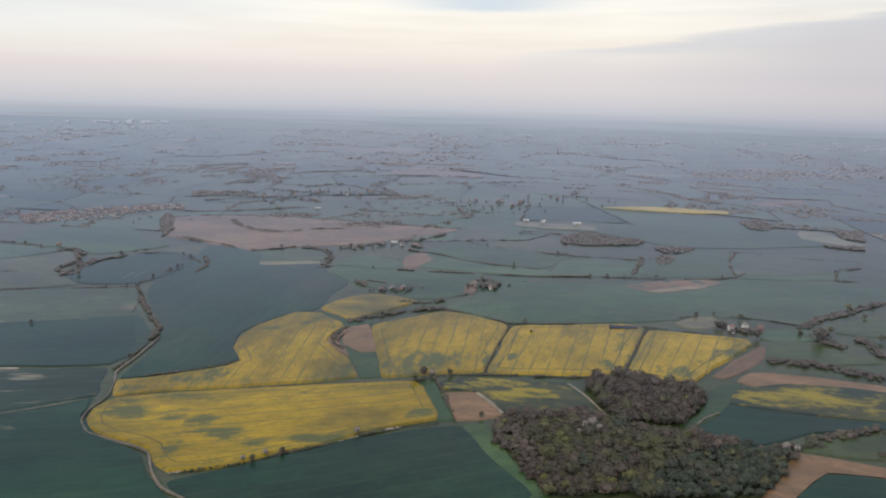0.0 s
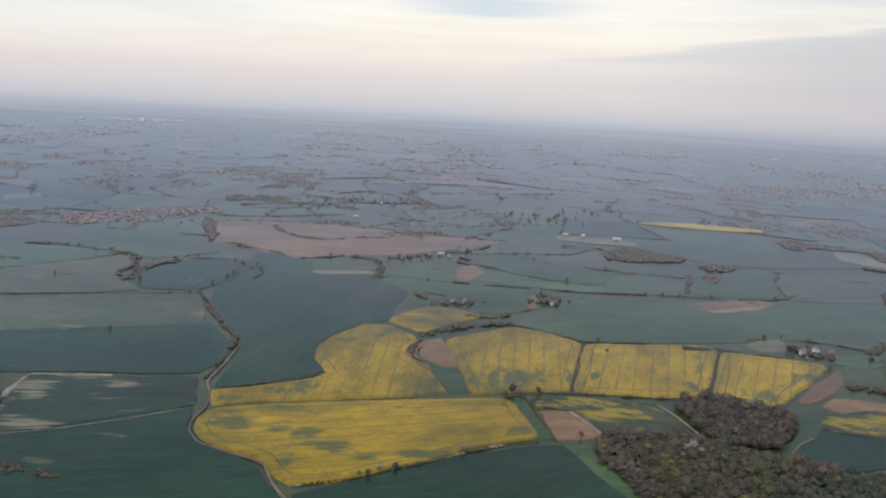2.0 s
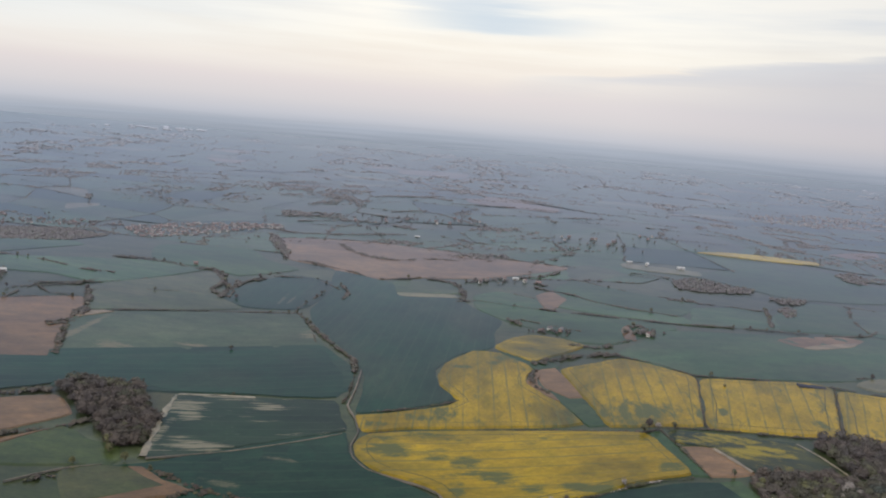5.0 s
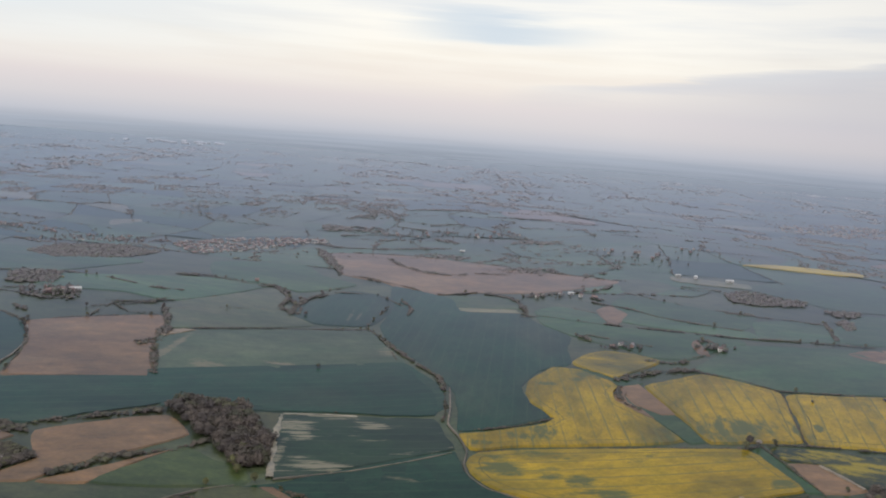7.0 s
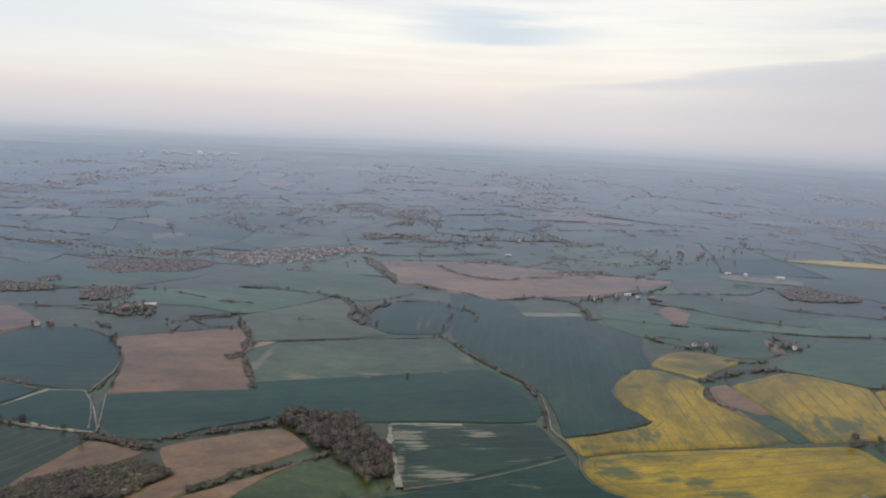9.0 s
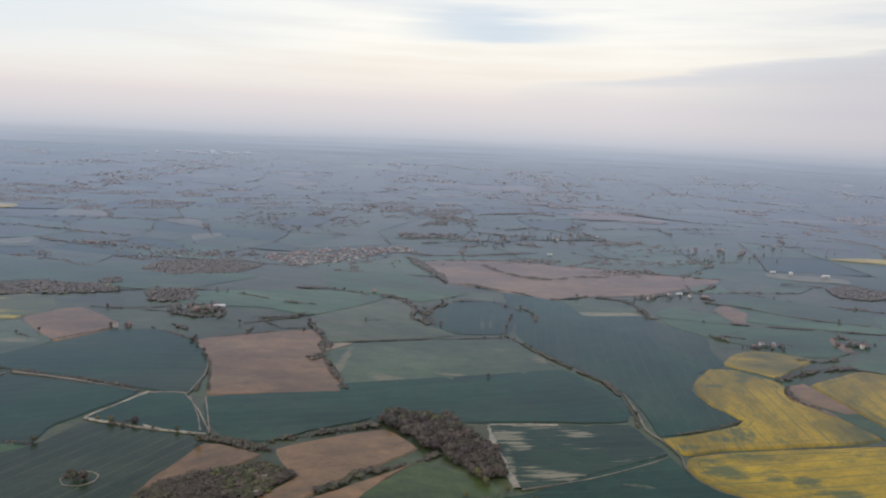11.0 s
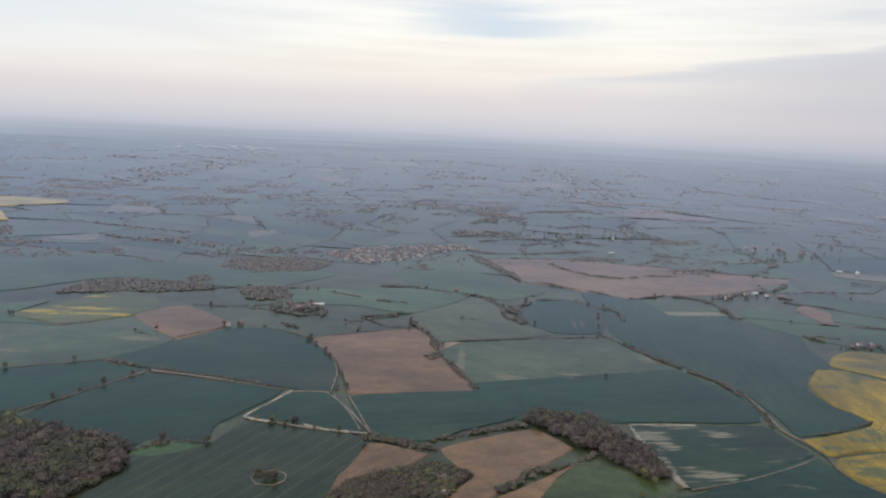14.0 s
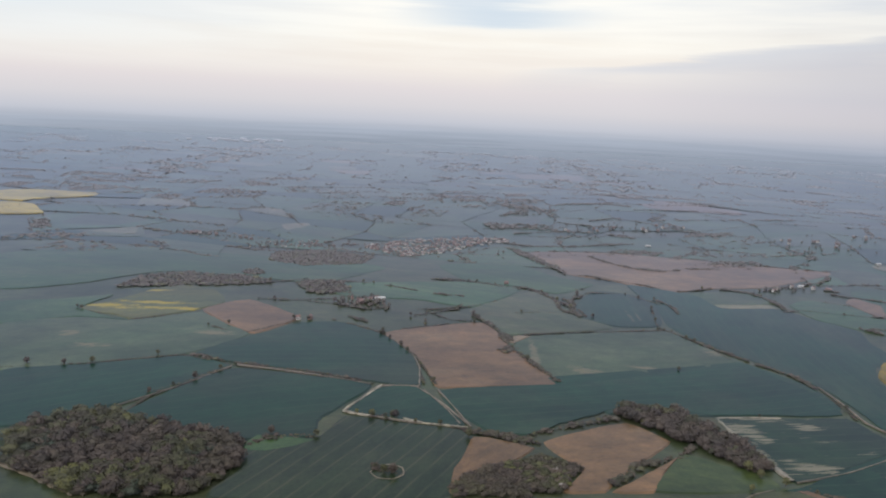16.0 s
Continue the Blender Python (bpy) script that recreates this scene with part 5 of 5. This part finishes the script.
hedge('thicket', [(-350.0, 376.7), (-339.3, 382.8), (-326.6, 385.3), (-313.0, 385.9), (-301.7, 379.2)], 9)
hedge('thicket', [(-683.2, 457.3), (-674.1, 461.4), (-666.9, 459.6)], 4)
hedge('thicket', [(-434.4, 372.9), (-426.9, 379.4), (-418.6, 380.6)], 5)

# ---- woods ----
wood('spring', [(19.5, 449.1), (36.2, 467.1), (72.2, 467.4), (98.7, 458.4), (122.6, 442.4), (148.7, 434.8), (175.0, 420.8), (199.9, 415.8), (187.0, 392.4), (162.2, 368.4), (52.2, 368.2), (36.0, 402.4)], 'mixed wood with pale spring leaves and white blossom', [(104.0, 368.0), (112.0, 392.0), (140.0, 410.0), (172.0, 424.0), (202.0, 418.0), (190.0, 392.0), (162.0, 366.0)],
     [(14.5, 467.1), (35.8, 461.7), (47.0, 444.4), (52.5, 416.2), (65.4, 391.1), (70.1, 373.0), (43.7, 372.9), (25.5, 423.2)])
wood('bare', [(93.6, 514.4), (121.2, 525.3), (158.0, 507.6), (174.3, 495.4), (159.5, 465.3), (138.9, 450.5), (111.2, 456.4), (100.2, 466.4)], 'bare purplish brown wood')
wood('bare', [(-492.8, 508.8), (-476.3, 532.3), (-436.9, 529.4), (-413.8, 492.2), (-398.5, 475.3), (-393.7, 434.2), (-410.0, 424.1), (-437.6, 459.9), (-464.8, 483.1)], 'bare brown wood beside ploughed earth')
wood('bushy', [(-622.6, 362.3), (-604.5, 385.6), (-560.5, 415.5), (-533.4, 401.4), (-549.6, 372.0), (-572.7, 355.1), (-620.3, 346.0)], 'scrubby copse with grey and olive bushes')
wood('spring', [(-932.8, 385.3), (-914.6, 422.4), (-886.0, 432.5), (-814.8, 414.3), (-767.9, 398.0), (-760.4, 360.3), (-778.5, 322.4), (-839.7, 315.7), (-909.5, 349.8)], 'brown wood with yellowish spring leaves')
wood('far', [(-931.5, 1033.7), (-953.0, 1169.2), (-881.8, 1253.0), (-786.4, 1176.2), (-788.2, 1056.3), (-863.6, 998.1)], 'far brown wood before a village')
wood('far', [(266.0, 1006.7), (287.4, 1034.8), (296.6, 1025.3), (283.9, 983.7), (257.4, 957.5)], 'far brown copse between fields')
wood('far', [(286.6, 1079.9), (318.9, 1097.4), (343.5, 1094.8), (329.8, 1066.3), (291.1, 1047.0)], 'far brown copse between fields')
wood('far', [(153.3, 1144.7), (188.8, 1174.2), (214.7, 1168.1), (236.8, 1146.8), (278.5, 1136.9), (264.7, 1101.3), (180.3, 1082.6), (145.7, 1097.6)], 'far bare brown wood')
wood('far', [(479.8, 1295.0), (522.5, 1327.1), (539.8, 1296.6), (506.5, 1236.3), (479.9, 1245.4)], 'far brown wood')
wood('far', [(630.4, 1280.2), (679.2, 1262.8), (639.8, 1179.9), (614.9, 1194.3)], 'far brown wood')
wood('far', [(552.3, 1141.3), (617.7, 1139.6), (601.3, 1109.7), (559.0, 1120.0)], 'far brown wood')
wood('far', [(-550.5, 1336.6), (-514.0, 1273.9), (-472.1, 1162.3), (-460.6, 1107.0), (-491.2, 1165.8), (-526.7, 1242.4)], 'dark wood beside ploughed earth')
wood('far', [(-845.4, 857.9), (-827.9, 886.3), (-791.3, 886.1), (-765.5, 825.4), (-809.3, 806.7)], 'far brown wood by a farm')
wood('far', [(-1055.9, 800.7), (-1051.0, 868.7), (-1016.7, 897.5), (-936.1, 890.9), (-887.7, 873.5), (-876.2, 853.8), (-916.6, 831.4), (-992.9, 810.7)], 'far brown woodland belt')
wood('far', [(-833.0, 844.3), (-792.1, 880.5), (-771.7, 858.8), (-780.5, 818.7), (-817.8, 809.8)], 'far reddish brown wood')
wood('far', [(-936.1, 912.7), (-922.2, 945.6), (-900.4, 912.4), (-917.4, 890.8)], 'far reddish brown wood')


# ---- far country: a patchwork of small fields with hedges, copses and scattered farms ----
NEAR_HULL = [(-1140, 180), (-1170, 750), (-1020, 930), (-1050, 1140), (-780, 1200), (-510, 1200), (-360, 1170), (60, 1040), (240, 1170), (600, 1080), (660, 780), (456, 490), (290, 336), (120, 180)]


def build_far_country():
    rng = np.random.default_rng(21)
    step = 140.0
    us, vs = np.arange(-6200, 5600, step), [180.0]
    while vs[-1] < 5600:
        vs.append(vs[-1] + step * (0.62 if vs[-1] < 2200 else 0.62 + (vs[-1] - 2200) / 4000))
    vs = np.array(vs)
    grid = np.zeros((len(vs), len(us), 2))
    for j, v in enumerate(vs):
        for i, u in enumerate(us):
            grid[j, i] = (u + rng.uniform(-0.38, 0.38) * step + 55 * noise.noise((u * 0.0017, v * 0.0017, 2)), v + rng.uniform(-0.36, 0.36) * (vs[min(j + 1, len(vs) - 1)] - v) + 95 * noise.noise((u * 0.0013, v * 0.0013, 7)))
    mats = [CROPS[k] for k in ("wheat", "pasture", "grass", "soil", "stubble", "pasture_worn", "rape_thin")]
    odds = (0.14, 0.27, 0.29, 0.035, 0.06, 0.20, 0.005)
    verts, faces, slots, spots, sizes, copse = [], [], [], [], [], []

    def clear(p):
        return not inside(NEAR_HULL, p[0], p[1]) and not any(inside(list(a), p[0], p[1]) for a in FIELD_AREAS if abs(a[0][0] - p[0]) < 540 and abs(a[0][1] - p[1]) < 540)
    for j in range(len(vs) - 1):
        for i in range(len(us) - 1):
            c = [grid[j, i], grid[j, i + 1], grid[j + 1, i + 1], grid[j + 1, i]]
            mid = np.mean(c, axis=0)
            if mid[1] > 720 and abs(mid[0] + 309) > 380 + mid[1] * 0.63:
                continue
            if not clear(mid):
                continue
            if rng.uniform() < 0.93:
                kind = rng.choice(7, p=odds)
                slots += [2 if kind == 3 and mid[1] < 1500 else kind] * 4
                # four strips, so that the sheet follows the land
                base = len(verts)
                for s in np.linspace(0, 1, 5):
                    a, b = c[0] * (1 - s) + c[3] * s, c[1] * (1 - s) + c[2] * s
                    verts += [a * 0.985 + mid * 0.015, b * 0.985 + mid * 0.015]
                faces += [(base + 2 * k, base + 2 * k + 1, base + 2 * k + 3, base + 2 * k + 2) for k in range(4)]
            far = mid[1] > 2200
            for a, b in ((c[0], c[1]), (c[0], c[3])):
                if rng.uniform() < 0.72 and mid[1] < 4300:
                    # a thin hedge or, here and there, a broad belt of trees
                    belt = rng.uniform() < 0.30
                    n = max(2, int(np.linalg.norm(b - a) / (5.4 if not far else 14.0) * (1.8 if belt else 1.0)))
                    s = (np.arange(n) + rng.uniform(-0.4, 0.4, n)) / n
                    s = s[[noise.noise((*(a + (b - a) * k) * 0.021, 3)) > -0.22 for k in s]]
                    n = len(s)
                    spots += list(a + (b - a) * s[:, None] + rng.normal(size=(n, 2)) * (5.5 if belt else 1.2))
                    big = rng.uniform(size=n) < (0.55 if belt else 0.08)
                    sizes += list(np.where(big, rng.uniform(3.5, 6.5, n), rng.uniform(1.6, 3.2, n)) * (1.5 if far else 1.0))
            wooded = noise.noise((mid[0] * 0.0026, mid[1] * 0.0018, 11)) + rng.uniform(-0.25, 0.25)
            if wooded > 0.16 and mid[1] < 4300:
                n = int(rng.uniform(0.25, 0.9) * step * step * 0.6 / (82 if not far else 320))
                m = rng.uniform(size=(n, 2))
                m = m * rng.uniform(0.4, 1.0, 2) + rng.uniform(0, 0.3, 2)
                copse += list(c[0] + (c[1] - c[0]) * m[:, :1] + (c[3] - c[0]) * m[:, 1:])
    v = np.array(verts)
    tagged(new("far_fields", mesh_of("far_fields", lay(v[:, 0], v[:, 1], 0.25), faces, mats, slots)), "patchwork of far hazy green and brown fields", "farmland", kind="stuff")
    def sow(name, places, wide, tall, mats, odds, label, category):
        """Joined crowns, plainer ones where they stand farthest off."""
        places, near = np.array(places), np.array(places)[:, 1] < 2000
        quads, slots, tone = [], [], []
        for some, cloud in ((near, "far"), (~near, "dot")):
            quads.append(crowns(places[some], wide[some], tall[some], cloud, 0.43))
            slots.append(np.repeat(rng.choice(3, some.sum(), p=odds), PER[cloud])), tone.append(tones(some.sum(), PER[cloud]))
        tagged(new(name, cards_mesh(name, np.concatenate(quads), mats, np.concatenate(slots), np.concatenate(tone))), label, category, kind="stuff")
    sizes = np.array(sizes)
    sow("far_hedges", spots, sizes * 2.0, sizes * 0.4, [HEDGE, BARE, OLIVE], (0.35, 0.5, 0.15), "far dark hedgerows with scattered trees", "hedges")
    w = rng.uniform(6.5, 12, len(copse)) * np.where(np.array(copse)[:, 1] > 2200, 1.8, 1.0)
    sow("far_woods", copse, w * 1.3, w * 0.2, [BARE, OLIVE, HEDGE], (0.65, 0.2, 0.15), "far brown and olive woods", "woods")


build_far_country()

# ---- villages and farms ----
HOUSES = [house(8.0, 5.6, 4.4, 6.6, BRICK, TILE, "brick village house with a red tiled roof"),
          house(7.0, 5.4, 4.4, 6.5, RENDER, TILE, "white rendered village house with a red tiled roof"),
          house(11, 5.8, 4.4, 6.6, BRICK, SLATE, "long brick village house with a grey slate roof"),
          house(7.5, 5.4, 4.3, 6.4, RENDER, SLATE, "white rendered village house with a slate roof")]
BARNS = [house(19, 9, 4.0, 6.0, SHEET, SHEET, "long pale metal-clad farm barn", False, "barn", "barn"),
         house(14, 7, 3.5, 6.0, BARK, TILE, "dark boarded barn with a red tiled roof", False, "barn", "barn")]
USED = set()


def settle(kinds, x, y, turn, size=1.0):
    """Stand one of the prototypes, or a copy of it, on the land."""
    ob = kinds[min(int(rand.uniform() ** 1.4 * len(kinds)), len(kinds) - 1)]
    if ob.name not in USED:
        USED.add(ob.name)
        set_on(ob, x, y, turn).scale = (size, size, size)
        return ob
    return put_copy(ob, x, y, turn, size)


def village(a, b, wide, count, slant=0.0):
    """Houses in loose rows along a street from a to b."""
    a, b = Vector(a), Vector(b)
    ahead = (b - a).normalized()
    side = Vector((-ahead.y, ahead.x))
    turn = math.degrees(math.atan2(ahead.y, ahead.x))
    for _ in range(count):
        s, o = rand.uniform(), round(rand.normal() * 1.2) * wide / 4 + rand.uniform(-4, 4)
        p = a + (b - a) * s + side * o
        settle(HOUSES, p.x, p.y, turn + rand.choice((0, 90, 180, 12, -20)) + rand.uniform(-5, 5), rand.uniform(0.5, 0.75))
    spots = [a + (b - a) * rand.uniform() + side * rand.normal() * wide * 0.55 for _ in range(count * 5)]
    s = rand.uniform(2.5, 5, len(spots))
    tagged(new("garden_trees", cards_mesh("garden_trees", crowns(spots, s * 1.2, s, "far", 0.45), [HEDGE, BARE, OLIVE], np.repeat(rand.choice(3, len(spots)), PER["far"]))), "garden trees and bushes among the houses", "trees", kind="stuff")


def village_area(outline, turn, count, trees):
    """Houses filling a settlement, in rows along its streets."""
    xs, ys = zip(*outline)
    c, s = math.cos(radians(turn)), math.sin(radians(turn))
    put_down = []
    while len(put_down) < count:
        x, y = rand.uniform(min(xs), max(xs)), rand.uniform(min(ys), max(ys))
        across = round((-x * s + y * c) / 13.0) * 13.0 + rand.uniform(-2.5, 2.5)
        on = x * c + y * s
        x, y = on * c - across * s, on * s + across * c
        if inside(outline, x, y) and all(abs(x - a) + abs(y - b) > 5.5 for a, b in put_down):
            put_down.append((x, y))
            settle(HOUSES, x, y, turn + rand.choice((0, 0, 180, 90)) + rand.uniform(-6, 6), rand.uniform(0.36, 0.58))
    spots = []
    while len(spots) < trees:
        x, y = rand.uniform(min(xs) - 15, max(xs) + 15), rand.uniform(min(ys) - 15, max(ys) + 15)
        if inside(outline, x, y) or rand.uniform() < 0.06:
            spots.append((x, y))
    w = rand.uniform(2.5, 5.0, trees)
    tagged(new("garden_trees", cards_mesh("garden_trees", crowns(spots, w * 1.2, w, "far", 0.45), [HEDGE, BARE, OLIVE], np.repeat(rand.choice(3, trees), PER["far"]))), "garden trees and bushes among the houses", "trees", kind="stuff")


village_area([(-826.5, 1327.2), (-783.7, 1249.4), (-735.4, 1206.9), (-680.8, 1251.9), (-626.8, 1330.9), (-545.4, 1386.6), (-541.0, 1415.8), (-638.0, 1439.9), (-729.5, 1436.9), (-812.8, 1392.0)], 22, 165, 330)
village_area([(-1040.3, 1229.8), (-985.5, 1351.8), (-859.2, 1393.8), (-831.6, 1325.5), (-935.3, 1264.5), (-1007.9, 1199.9)], 15, 32, 120)
village((-1187.3, 1305.3), (-1036.3, 1307.7), 24, 12)
village((-759.4, 779.3), (-718.6, 798.2), 24, 9)
village((686.9, 2180.3), (1050.0, 2369.9), 120, 30)
village((-420.0, 1487.0), (-150.0, 1551.6), 72, 16)
village((-36.0, 1364.3), (276.8, 1439.7), 96, 10)
for spot, turn in (((-103.0, 1071.5), 10), ((-70.0, 1051.5), -20), ((103.9, 1244.8), 15), ((188.3, 1228.4), 5), ((-275.0, 1360.2), 8), ((-90.0, 796.0), 20), ((133.2, 1239.0), 70), ((-727.3, 802.5), 30), ((-750.6, 791.1), 15)):
    settle(BARNS, *spot, turn, rand.uniform(0.42, 0.68))
for spot, turn in (((-79.0, 801.1), 10), ((-67.0, 796.7), 70), ((-157.0, 1038.1), 12), ((-147.0, 1050.7), 60), ((-120.0, 1063.6), 5), ((-90.0, 1058.0), 20), ((27.0, 803.0), 30), ((32.1, 791.9), 0), ((238.3, 633.6), 15), ((252.6, 639.1), 100), ((263.4, 633.3), 10), ((-801.9, 694.3), 20), ((-790.0, 699.2), 80), ((-564.0, 990.8), 10)):
    settle(HOUSES, *spot, turn, 0.7)
for spot, wide in (((395.7, 633.2), 7), ((415.7, 637.1), 6), ((430.2, 630.3), 7), ((-90.0, 793.6), 5), ((-60.0, 789.7), 5), ((25.9, 795.3), 7), ((36.4, 806.3), 6), ((-160.0, 1044.4), 6), ((-120.0, 1055.4), 5), ((-733.2, 786.9), 8), ((-742.8, 799.4), 7), ((-767.1, 778.5), 7)):
    spots = [(spot[0] + rand.normal() * 8, spot[1] + rand.normal() * 6) for _ in range(10)]
    s = rand.uniform(0.5, 1.0, 10) * wide
    tagged(new("garden_trees", cards_mesh("garden_trees", crowns(spots, s, s, "bush", 0.45), [HEDGE, BARE, OLIVE], np.repeat(rand.choice(3, 10), PER["bush"]))), "clump of trees beside a farm", "trees", kind="stuff")


def far_town(outline, count, turn, label):
    """Gabled houses too far off to tell apart, joined into one."""
    xs, ys = zip(*outline)
    verts, faces, slots = [], [], []
    while len(slots) < count * 6:
        x, y = rand.uniform(min(xs), max(xs)), rand.uniform(min(ys), max(ys))
        if not inside(outline, x, y):
            continue
        long, deep, eaves, ridge = rand.uniform((2.2, 1.6, 1.6, 2.6), (4.5, 2.4, 2.4, 3.6))
        m = pose(*lay(x, y, 0.2), 0, 0, turn + rand.choice((0, 90)) + rand.uniform(-12, 12))
        b, n = len(verts), rand.choice(3)
        verts += [m @ Vector(p) for p in ((-long, -deep, -1), (long, -deep, -1), (long, deep, -1), (-long, deep, -1), (-long, -deep, eaves), (long, -deep, eaves), (long, deep, eaves), (-long, deep, eaves), (-long, 0, ridge), (long, 0, ridge))]
        faces += [tuple(b + k for k in f) for f in ((0, 1, 5, 4), (2, 3, 7, 6), (1, 2, 6, 9, 5), (3, 0, 4, 8, 7), (4, 5, 9, 8), (6, 7, 8, 9))]
        slots += [0 if n else 1] * 4 + [2 + n % 2] * 2
    tagged(new("far_houses", mesh_of("far_houses", verts, faces, [RENDER, BRICK, TILE, SLATE], slots)), label, "houses", kind="stuff")


far_town([(-826.5, 1327.2), (-783.7, 1249.4), (-735.4, 1206.9), (-680.8, 1251.9), (-626.8, 1330.9), (-545.4, 1386.6), (-541, 1415.8), (-638, 1439.9), (-729.5, 1436.9), (-812.8, 1392)], 170, 22, "crowded pale and red village houses")
far_town([(640, 2130), (800, 2080), (1150, 2300), (1250, 2500), (1000, 2480), (720, 2330)], 170, 15, "scattered pale houses of a far town")
# far sheds with pale roofs
for k in range(26):
    settle(BARNS[:1], -2330 + k * 20 + rand.uniform(-25, 25), 4400 + rand.uniform(-260, 200), rand.uniform(-8, 8), rand.uniform(0.9, 1.9))


# ---- single trees of the hedgerows ----
TREES = [tree("spring", 7.0), tree("bare", 7.5), tree("olive", 5.6), tree("bare", 6.0), tree("spring", 5.0), tree("blossom", 4.4)]
for k, ((p, kind)) in enumerate(TREE_SPOTS[:260]):
    odds = (0.28, 0.12, 0.32, 0.08, 0.2, 0.0) if kind != "blossom_hedge" else (0.1, 0.15, 0.2, 0.1, 0.15, 0.3)
    pick = k if k < len(TREES) else int(rand.choice(6, p=odds))
    if k < len(TREES):
        set_on(TREES[k], p.x, p.y, rand.uniform(0, 360))
    else:
        put_copy(TREES[pick], p.x, p.y, rand.uniform(0, 360), rand.uniform(0.4, 0.9))

# ---- a covered clamp at the head of a rape field, and clusters of blossom ----
def clamp(x, y, long, deep, turn):
    """A low clamp under black sheeting, its sides sloping."""
    bm = bmesh.new()
    bmesh.ops.create_cube(bm, size=1, matrix=Matrix.Diagonal((long, deep, 1.2, 1)))
    for v in bm.verts:
        if v.co.z > 0:
            v.co.x, v.co.y = v.co.x * 0.94, v.co.y * 0.8
    bmesh.ops.subdivide_edges(bm, edges=bm.edges[:], cuts=4, use_grid_fill=True)
    for v in bm.verts:
        v.co.z += 0.35 * noise.noise((v.co.x * 0.3, v.co.y * 0.3, 4))
    me = bpy.data.meshes.new("silage_clamp")
    bm.to_mesh(me), bm.free()
    me.materials.append(PLASTIC)
    ob = tagged(new("silage_clamp", me), "low clamp under black plastic sheeting", "silage clamp")
    p = lay(x, y, 1.3)
    ob.matrix_world = pose(p[0], p[1], p[2], 0, 0, turn)


clamp(145, 635, 26, 9, -6)
for x, y, size in [(81.7, 443.3, 1.6), (87.0, 447.0, 1.7), (90.3, 440.8, 1.4), (77.1, 436.0, 1.2), (74.0, 426.7, 1.0), (197.3, 417.8, 1.3), (203.5, 416.6, 1.0), (-20.3, 533.5, 1.3), (-64.5, 443.5, 1.1), (-128.7, 408.6, 0.9), (-116.9, 416.1, 0.9), (64.7, 436.3, 0.8)]:
    put_copy(TREES[5], x, y, rand.uniform(0, 360), size)

def lone_trees(pick, places):
    """Single trees at (x, y, size)."""
    for x, y, size in places:
        put_copy(TREES[pick], x, y, rand.uniform(0, 360), size)


lone_trees(0, [(323.0, 629.3, 1.0), (380.7, 715.5, 1.2), (53.2, 408.7, 1.3), (52.2, 389.7, 1.1), (60.6, 374.9, 1.0), (-612.7, 433.6, 1.0), (-412.4, 427.0, 1.2), (46.2, 437.1, 0.93), (50.9, 425.7, 1.1), (56.2, 406.5, 1.01), (49.9, 384.1, 0.75), (64.7, 429.7, 1.1), (67.4, 431.1, 0.84), (77.3, 403.3, 0.75), (75.8, 422.7, 0.93), (87.0, 379.7, 0.84), (142.1, 429.4, 1.01)])  # tall spring trees
lone_trees(1, [(252.1, 609.4, 1.0)])  # tall bare trees
lone_trees(2, [(312.6, 615.4, 1.4), (258.3, 666.9, 1.0), (227.7, 639.6, 1.1), (230.6, 636.4, 1.3), (382.0, 686.3, 1.0), (417.6, 738.1, 1.0), (358.1, 613.3, 1.2), (62.3, 627.2, 0.6), (-899.9, 563.0, 0.9), (-721.1, 414.4, 1.0), (-806.5, 693.3, 0.9), (-791.4, 694.8, 0.8), (-868.5, 664.8, 0.8), (-666.9, 368.9, 1.1), (-402.0, 650.9, 0.8), (-363.2, 537.6, 0.6)])  # olive trees
lone_trees(3, [(302.9, 606.8, 2.0), (139.3, 505.1, 1.0), (-1001.7, 528.0, 1.0), (-753.1, 412.8, 1.0), (-669.2, 456.3, 1.1), (-661.3, 368.4, 1.2), (-459.3, 844.9, 0.9)])  # small bare trees
lone_trees(4, [(293.2, 622.3, 1.0), (16.1, 463.8, 0.9), (-392.9, 410.2, 1.3), (-420.7, 397.5, 1.0), (-407.1, 418.1, 1.3), (40.6, 435.0, 0.75), (53.0, 400.2, 0.84), (61.6, 376.3, 0.93), (31.3, 452.3, 1.01), (85.3, 394.1, 1.1), (153.5, 470.6, 0.75)])  # small spring trees
